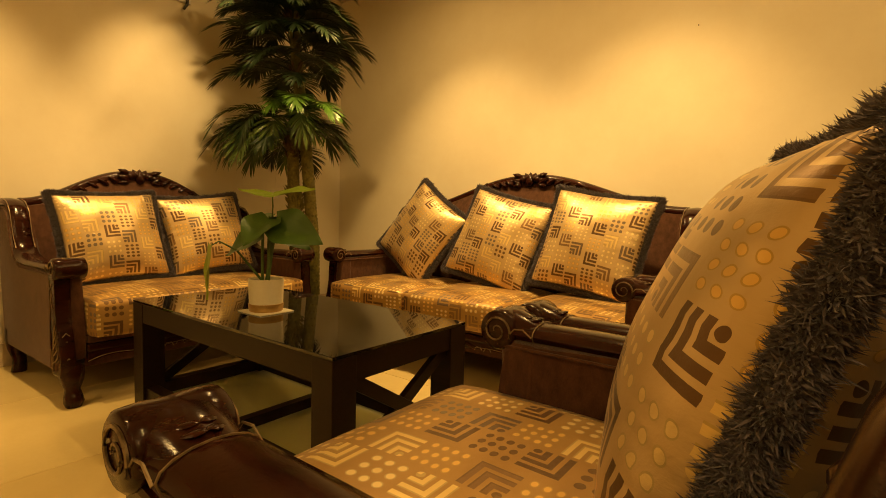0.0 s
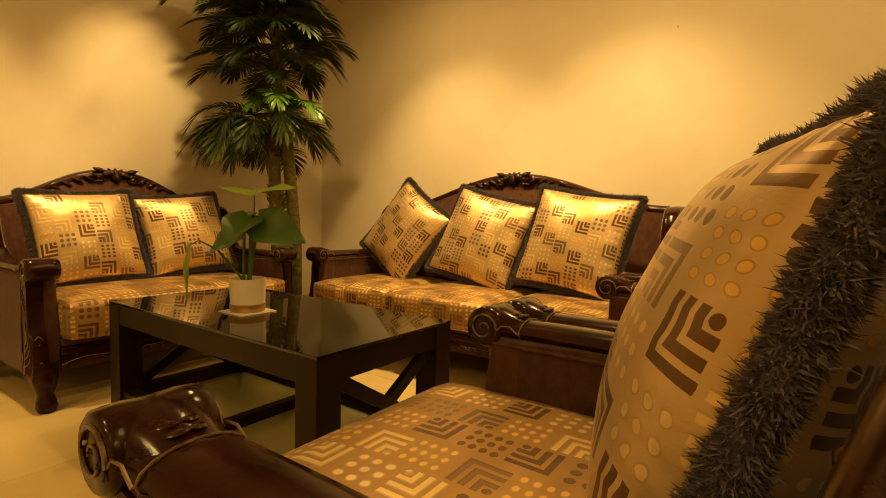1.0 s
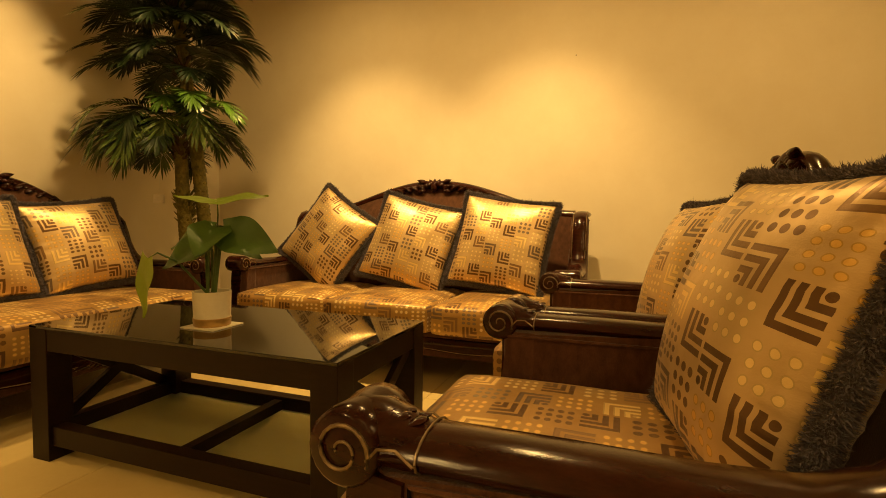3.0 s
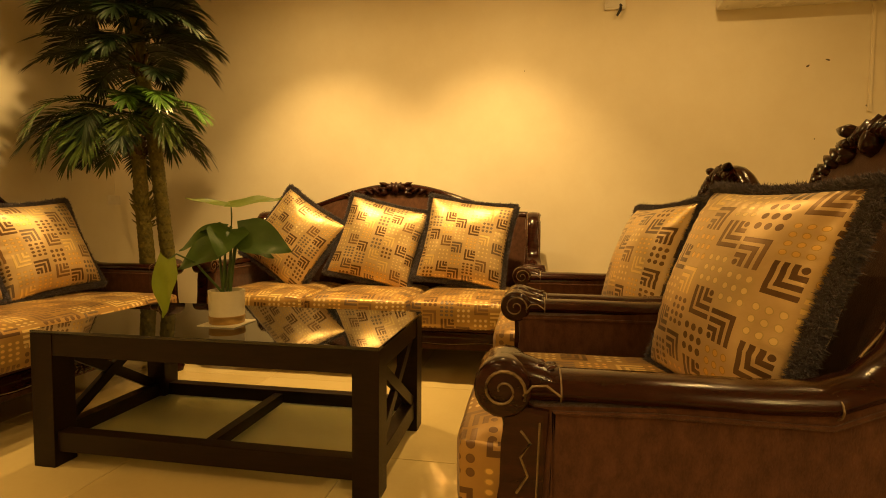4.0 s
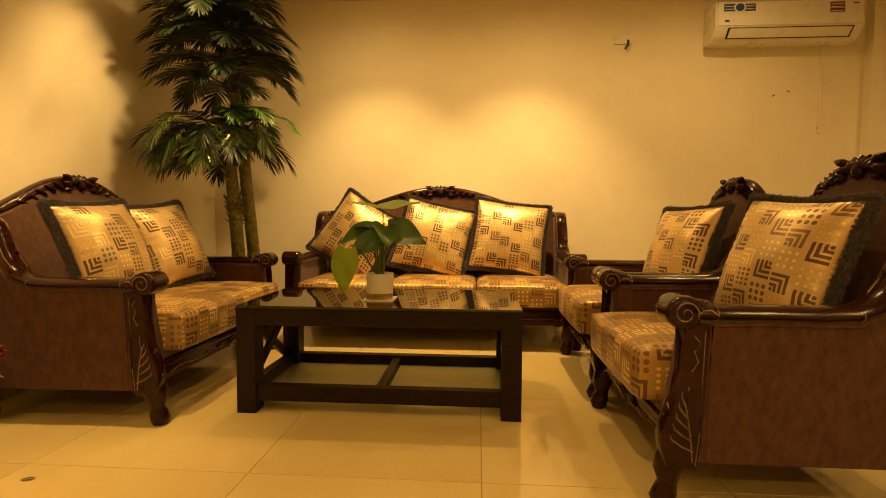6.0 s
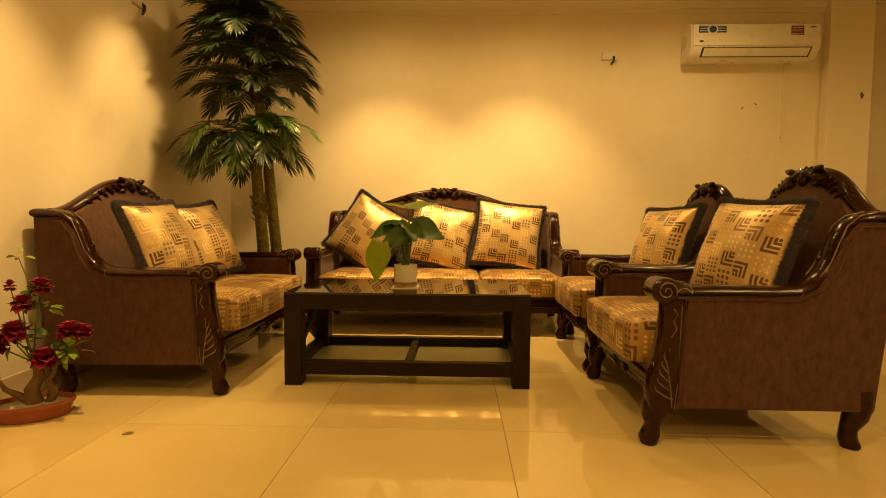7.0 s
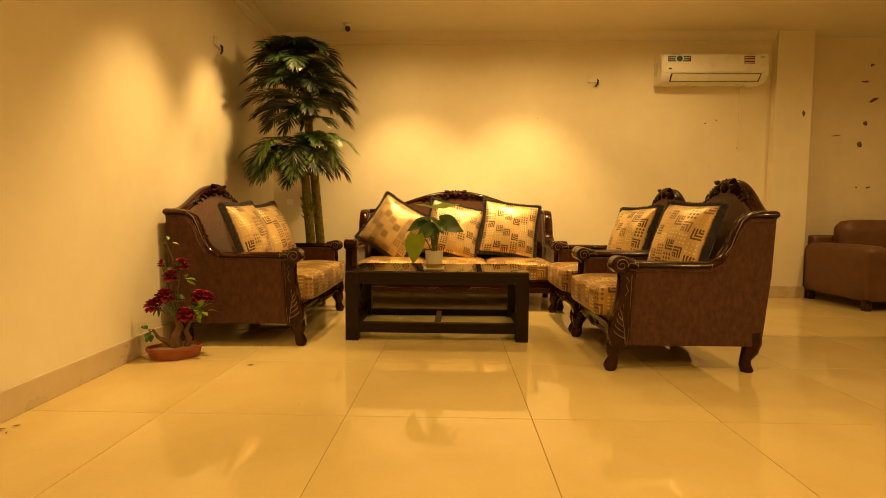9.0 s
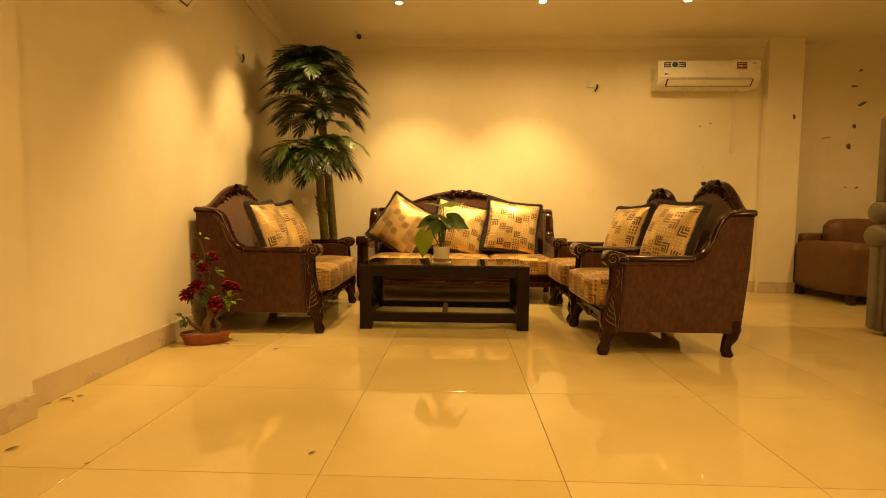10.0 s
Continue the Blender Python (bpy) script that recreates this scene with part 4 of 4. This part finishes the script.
    tag = part("hanging_tag", bm, PAPER, root, "small white card tag")
    part("string", sweep([(-0.175, -0.0725, 1.02), (-0.165, -0.06, 1.25), (-0.12, -0.03, 1.40)], 0.0008, 4), PAPER, tag)


palm()


# ---- rose plant in a tray ----
def rose_plant():
    rnd = random.Random(5)
    root = thing("rose_plant", pose(-3.225, 0.225, 0, 0, 0, 24), "artificial bonsai rose with crimson blooms in a terracotta tray", "potted plant")
    tray = part("tray", lathe([(0.115, 0.0), (0.13, 0.004), (0.150, 0.055), (0.156, 0.058), (0.156, 0.072), (0.147, 0.072), (0.140, 0.05), (0.05, 0.048)], 36, None, (0, 0, 0), (1.0, 0.66)), TERRACOTTA, root, "oval terracotta tray")
    bm = lathe([(0.138, 0.045), (0.137, 0.054), (0.08, 0.062), (0.01, 0.064)], 30, None, (0, 0, 0), (1.0, 0.66))
    part("grit", bm, SOIL, tray)
    part("driftwood_trunk", sweep([(0.01, 0, 0.05), (0.0, 0.0, 0.12), (0.03, 0.0, 0.18), (0.01, 0.01, 0.26)], [0.035, 0.028, 0.022, 0.012], 9, None, (1, 1), (0, 1, 0)), DRIFT, root)
    part("driftwood_trunk", sweep([(0.06, 0, 0.05), (0.075, 0.0, 0.11), (0.06, 0.01, 0.16), (0.085, 0.0, 0.20)], [0.022, 0.02, 0.016, 0.008], 8), DRIFT, root)
    part("driftwood_trunk", sweep([(-0.01, 0.01, 0.07), (-0.06, 0.0, 0.11), (-0.09, 0.0, 0.13), (-0.115, 0.0, 0.18)], [0.02, 0.014, 0.01, 0.006], 8), DRIFT, root)

    def bloom(p, r):
        bm = bmesh.new()
        p = Vector(p)
        for ring, (count, lift, size) in enumerate(((5, 2.6, 0.55), (7, 1.6, 0.72), (9, 0.85, 0.86), (9, 0.25, 0.92), (7, -0.35, 0.85))):
            for k in range(count):
                a = 2 * math.pi * k / count + ring * 0.5 + rnd.uniform(-0.2, 0.2)
                d = Vector((math.cos(a), math.sin(a), lift + rnd.uniform(-0.15, 0.15)))
                blade(bm, p + Vector((0, 0, 0.012 - 0.006 * ring)), d, Vector((-d.x * lift, -d.y * lift, 1)), r * size, r * 0.95 * size, 0.12, 0.45, 4, False)
        part("bloom", bm, PETAL, root, "crimson rose bloom")

    def twig(a, b, r=0.004):
        a, b = Vector(a), Vector(b)
        mid = a.lerp(b, 0.5) + Vector((rnd.uniform(-0.02, 0.02), rnd.uniform(-0.02, 0.02), 0.01))
        part("twig", sweep([a, mid, b], [r, r * 0.8, r * 0.5], 6), STEM, root)

    def spray(p, count, spread, mat, size=0.055):
        bm = bmesh.new()
        for _ in range(count):
            o = Vector((rnd.gauss(0, 1), rnd.gauss(0, 1), rnd.gauss(0, 0.6)))
            o.normalize()
            blade(bm, Vector(p) + o * spread * rnd.uniform(0.2, 0.9), o + Vector((0, 0, 0.2)), Vector((rnd.gauss(0, 0.4), rnd.gauss(0, 0.4), 1)), size * rnd.uniform(0.8, 1.25), size * 0.55, 0.3, 0.2, 4, False)
        part("foliage", bm, mat, root)

    heads = [((-0.01, -0.03, 0.50), 0.050), ((0.045, 0.0, 0.565), 0.052), ((-0.06, 0.0, 0.575), 0.026), ((-0.04, -0.03, 0.385), 0.058), ((-0.11, -0.02, 0.325), 0.052), ((-0.065, -0.01, 0.365), 0.05),
             ((0.065, -0.05, 0.265), 0.062), ((0.14, 0.01, 0.365), 0.058), ((0.185, 0.02, 0.355), 0.045)]
    for p, r in heads:
        bloom(p, r * 1.08)
        twig((0.01, 0.0, 0.24) if p[0] < 0.05 else (0.08, 0, 0.19), (p[0], p[1], p[2] - 0.005))
    twig((0.01, 0, 0.5), (-0.03, 0.01, 0.69), 0.003)
    spray((-0.02, 0.0, 0.70), 4, 0.03, LEAF_YOUNG, 0.035)
    spray((0.02, 0.0, 0.52), 10, 0.06, LEAF)
    spray((0.06, 0.01, 0.47), 10, 0.06, LEAF_YOUNG, 0.045)
    spray((-0.06, 0.0, 0.33), 12, 0.07, LEAF)
    spray((0.13, 0.0, 0.28), 14, 0.07, LEAF_YOUNG, 0.055)
    spray((0.10, 0.02, 0.33), 10, 0.07, LEAF)
    spray((-0.125, 0.0, 0.17), 6, 0.04, LEAF, 0.065)


rose_plant()


# ---- air conditioners ----
def air_conditioner(m, width, label, stickers):
    root = thing("air_conditioner", m @ Matrix.Diagonal((1, 1, 0.94, 1)), label, "air conditioner")
    h = width / 2
    poly = [(0.0, 0.0), (0.0, 0.33), (-0.16, 0.33), (-0.205, 0.30), (-0.215, 0.10), (-0.16, 0.02), (-0.12, 0.0)]
    body = part("body", prism(poly, -h, h, "x", 0.014, None, 3), PLASTIC, root, "white plastic body")
    part("front_panel", prism([(-0.2066, 0.302), (-0.217, 0.302), (-0.2235, 0.108), (-0.216, 0.108)], -h + 0.02, h - 0.02, "x", 0.004), PLASTIC, body)
    slot = part("outlet", prism([(-0.213, 0.094), (-0.217, 0.090), (-0.162, 0.016), (-0.157, 0.020)], -h + 0.10, h - 0.08, "x", 0), DARK_SLOT, body, "dark outlet slot")
    part("flap", prism([(-0.215, 0.085), (-0.220, 0.082), (-0.170, 0.022), (-0.166, 0.026)], -h + 0.115, h - 0.095, "x", 0.001), PLASTIC, slot)
    if stickers:
        def plate(nm, x0, z0, x1, z1, mat, up=0.0, lab=""):
            f = lambda z: -0.2235 + (z - 0.108) * 0.0065 / 0.194 - 0.0012 - up
            part(nm, prism([(f(z0), z0), (f(z0) - 0.0008, z0), (f(z1) - 0.0008, z1), (f(z1), z1)], -h + x0, -h + x1, "x", 0), mat, body, lab)

        plate("sticker", 0.06, 0.225, 0.145, 0.285, BLUE, 0, "blue sticker with white bars")
        plate("sticker", 0.215, 0.225, 0.30, 0.285, BLUE, 0, "blue sticker with white bars")
        for x0 in (0.068, 0.223):
            for z0 in (0.238, 0.262):
                plate("sticker_bar", x0, z0, x0 + 0.068, z0 + 0.007, PAPER, 0.001)
        for r, mat_, d in ((0.045, PAPER, 0.0), (0.032, BLUE, 0.002)):
            disc = bmesh.new()
            bmesh.ops.create_cone(disc, cap_ends=True, segments=24, radius1=r, radius2=r, depth=0.002, matrix=Matrix.Translation((-h + 0.18, -0.2225 - d, 0.255)) @ Matrix.Rotation(radians(90), 4, "X"))
            part("round_sticker", disc, mat_, body)
        part("brand_badge", lathe([(0.02, 0), (0.02, 0.002), (0.012, 0.003)], 16, None, (0, 0, 0), (1, 0.5)), BLUE, body).matrix_local = pose(-h + 0.085, -0.2225, 0.145, 90, 0, 0)
        plate("sticker", h * 2 - 0.27, 0.20, h * 2 - 0.16, 0.232, RED, 0, "red sticker with white bars")
        plate("sticker", h * 2 - 0.27, 0.237, h * 2 - 0.16, 0.285, RED, 0, "red sticker with white bars")
        for k in range(3):
            plate("sticker_bar", h * 2 - 0.262, 0.207 + 0.022 * k + 0.012 * (k > 0), h * 2 - 0.168, 0.213 + 0.022 * k + 0.012 * (k > 0), PAPER, 0.001)
        plate("sticker_bar", h * 2 - 0.10, 0.268, h * 2 - 0.055, 0.276, DARK_SLOT, 0.001)
    return root


air_conditioner(pose(1.222, BACK, 2.328), 1.13, "white split air conditioner with blue and red stickers on the wall", True)
air_conditioner(pose(LEFT + 0.018, -0.30, 2.15, 0, 0, 90 + ASKEW), 1.15, "white split air conditioner high on the side wall", False)
# pipe channel under the first unit
lone("wall_conduit", box((1.600, BACK - 0.014, 1.62), (1.622, BACK, 2.315), 0.003), WALL, "thin painted conduit below the air conditioner", "conduit")


# ---- small wall and ceiling fittings ----
def wall_socket(m):
    root = thing("wall_socket", m, "white wall socket plate with a loose black wire", "socket", "wall sockets")
    part("plate", box((-0.07, -0.016, -0.036), (0.07, 0, 0.036), 0.004), PLASTIC, root)
    part("rocker", box((-0.055, -0.021, -0.022), (-0.02, -0.016, 0.022), 0.002), PLASTIC, root)
    part("wire", sweep([(0.034, -0.010, -0.004), (0.038, -0.026, -0.018), (0.032, -0.030, -0.050), (0.012, -0.026, -0.085)], [0.008, 0.010, 0.010, 0.008], 8), DARK_SLOT, root, "loose black wire end")


wall_socket(pose(0.0, BACK, 2.41))
wall_socket(pose(LEFT - 0.088, 1.47, 2.30, 0, 0, 90 + ASKEW))


def security_camera():
    root = thing("security_camera", pose(-2.70, 2.66, CEIL), "small white ceiling security camera with a black lens", "camera")
    part("mount", lathe([(0.045, -0.001), (0.045, -0.012), (0.02, -0.02), (0.015, -0.045)], 20), PLASTIC, root)
    body = part("housing", sweep([(-0.03, 0.03, -0.05), (0.0, -0.02, -0.062), (0.02, -0.06, -0.075)], [0.024, 0.034, 0.034], 16), PLASTIC, root)
    part("lens", sweep([(0.02, -0.0605, -0.0752), (0.0235, -0.067, -0.0775)], [0.029, 0.026], 16), DARK_SLOT, body, "black glass lens")


security_camera()


def downlight(x, y):
    root = thing("downlight", pose(x, y, CEIL), "small round recessed warm ceiling downlight", "downlight", "ceiling downlights")
    part("trim_ring", lathe([(0.034, -0.001), (0.036, -0.008), (0.052, -0.006), (0.054, -0.001)], 24), CHROME, root)
    part("bulb", lathe([(0.033, -0.0012), (0.03, -0.010), (0.012, -0.014)], 20), LAMP_GLOW, root, "glowing warm bulb")


# the added floods out of view get the same fitting
for (lx, ly), _, _, _ in DOWN:
    downlight(lx, ly)

# flaked patches and marks on the plaster
rnd = random.Random(21)


def flake(x, y, z, w, h, tilt, mat=None):
    n = 9
    pts = []
    for k in range(n):
        a = 2 * math.pi * k / n
        r = rnd.uniform(0.65, 1.1)
        px, pz = math.cos(a) * w / 2 * r, math.sin(a) * h / 2 * r
        c, s = math.cos(tilt), math.sin(tilt)
        pts.append((x + px * c - pz * s, z + px * s + pz * c))
    lone("wall_mark", prism(pts, y - 0.002, y + 0.004, "y", 0), mat or STAIN, "dark flaked patch on the old wall", "stain", "wall marks", smooth=False)


RECESS = BACK + 0.12
for x, z, w, h, tilt in ((2.40, 2.62, 0.12, 0.05, 0.2), (2.36, 2.50, 0.05, 0.09, 0.5), (3.12, 2.60, 0.05, 0.03, 0.5), (3.06, 2.42, 0.10, 0.025, 0), (3.16, 2.22, 0.14, 0.035, 0.5),
                         (3.08, 1.96, 0.05, 0.06, 0), (3.03, 1.72, 0.06, 0.09, 0), (2.76, 1.82, 0.12, 0.012, 0.1), (3.02, 1.24, 0.03, 0.02, 0), (3.15, 1.24, 0.05, 0.02, 0.3)):
    flake(x, RECESS, z, w, h, tilt)
flake(2.25, BACK - 0.09, 2.02, 0.035, 0.07, 0.2)
for x, z, w, h, tilt in ((1.24, 1.93, 0.03, 0.014, 0.6), (1.36, 1.965, 0.035, 0.010, -0.3), (1.60, 1.66, 0.014, 0.014, 0), (1.30, 1.45, 0.010, 0.010, 0), (-0.62, 1.98, 0.008, 0.008, 0)):
    flake(x, BACK, z, w, h, tilt)


# ---- furniture beyond the group ----
def tan_sofa():
    root = thing("tan_sofa", pose(3.25, 2.02, 0), "tan leatherette sofa against the stained wall", "sofa")
    part("base", box((-0.86, 0.02, 0.09), (0.86, 0.86, 0.34), 0.03, None, 3), TAN_HIDE, root)
    for s in (-1, 1):
        bm = puffy(0.24, 0.88, 0.52, 0.06, 0.015)
        bmesh.ops.translate(bm, verts=bm.verts, vec=(s * 0.80, 0.44, 0.09))
        part("armrest", bm, TAN_HIDE, root)
        for y in (0.06, 0.80):
            part("foot", box((s * 0.86 - 0.03, y - 0.03, 0), (s * 0.86 + 0.03, y + 0.03, 0.095), 0.006), WOOD, root)
        bm = puffy(0.66, 0.60, 0.16, 0.05, 0.02)
        bmesh.ops.translate(bm, verts=bm.verts, vec=(s * 0.335, 0.30, 0.335))
        part("seat_cushion", bm, TAN_HIDE, root)
        bm = puffy(0.68, 0.20, 0.42, 0.08, 0.03)
        bmesh.ops.translate(bm, verts=bm.verts, vec=(s * 0.335, 0.72, 0.42))
        part("back_cushion", bm, TAN_HIDE, root)
    part("back", box((-0.86, 0.78, 0.30), (0.86, 0.90, 0.70), 0.03, None, 3), TAN_HIDE, root)


tan_sofa()


def stacked_sofa(m, label):
    """One of two sofas stacked seat to seat, arm ends towards the room."""
    root = thing("stacked_sofa", m, label, "sofa", "stacked sofas")
    part("frame", box((0.06, -0.70, 0.03), (0.96, 0.70, 0.40), 0.03, None, 3), GREY_HIDE, root)
    part("back", box((0.74, -0.72, 0.38), (0.98, 0.72, 0.80), 0.05, None, 3), GREY_HIDE, root)
    for y in (-0.75, 0.75):
        part("arm_roll", sweep([(0.0, y, 0.735), (0.015, y, 0.735), (0.03, y, 0.735), (0.5, y, 0.735), (0.84, y, 0.735)], [0.055, 0.078, 0.084, 0.084, 0.08], 18, None, (1.25, 1)), GREY_HIDE, root, "rolled taupe armrest")
        part("arm_panel", box((0.035, y - 0.06, 0.03), (0.84, y + 0.06, 0.68), 0.03, None, 3), GREY_HIDE, root)
        part("arm_facing", box((0.015, y - 0.035, 0.05), (0.045, y + 0.035, 0.66), 0.012, None, 3), GREY_HIDE, root)
        for x in (0.12, 0.86):
            part("foot", sweep([(x, y * 0.92, 0.0), (x, y * 0.92, 0.035)], [0.03, 0.036], 12), DARK_SLOT, root)
    bm = puffy(0.62, 1.36, 0.18, 0.06, 0.02)
    bmesh.ops.translate(bm, verts=bm.verts, vec=(0.40, 0.0, 0.39))
    part("seat_cushion", bm, GREY_HIDE, root)


stacked_sofa(pose(1.50, 0.03, 0), "taupe leatherette sofa at the foot of a stack")
stacked_sofa(pose(1.52, 0.03, 1.645, 180, 0, 0), "taupe leatherette sofa upside down on another sofa")

# litter on the floor
for x, y, a, ln in ((-2.72, 0.07, 0.3, 0.045), (-2.07, -1.29, 0.8, 0.03), (-2.80, -1.40, 0.6, 0.02), (-3.15, -1.32, 0.9, 0.045), (-2.24, -0.51, 0.2, 0.013), (-3.35, -0.84, 0.5, 0.05), (-3.31, -0.79, 0.2, 0.035), (-3.36, -0.90, 1.3, 0.03), (-3.27, -0.86, 2.1, 0.02)):
    d = Vector((math.cos(a), math.sin(a), 0)) * ln
    lone("floor_scrap", blade(bmesh.new(), (x, y, 0.004), d, (0, 0, 1), ln, ln * 0.35, -0.05, 0.3, 4, False), DRIFT, "small dry brown scrap on the floor tiles", "scrap", "floor scraps")

# ---- floor ----
floor = lone("floor", box((LEFT - 0.4, FRONT - 0.2, -0.12), (RIGHT + 0.2, BACK + 0.32, -0.003), 0), GROUT, "polished cream floor of large square tiles", "floor", kind="structure", smooth=False)
bm = box((-TS / 2 + 0.0015, -TS / 2 + 0.0015, -0.010), (TS / 2 - 0.0015, TS / 2 - 0.0015, 0), 0.0012, None, 1)
tile_mesh = finish("tile", bm, TILE, False)
for i in range(-4, 9):
    for j in range(-7, 6):
        cx, cy = TX + (i + 0.5) * TS, TY + (j + 0.5) * TS
        t = new("tile", tile_mesh)
        t.location = (cx, cy, 0)
        t.parent = floor
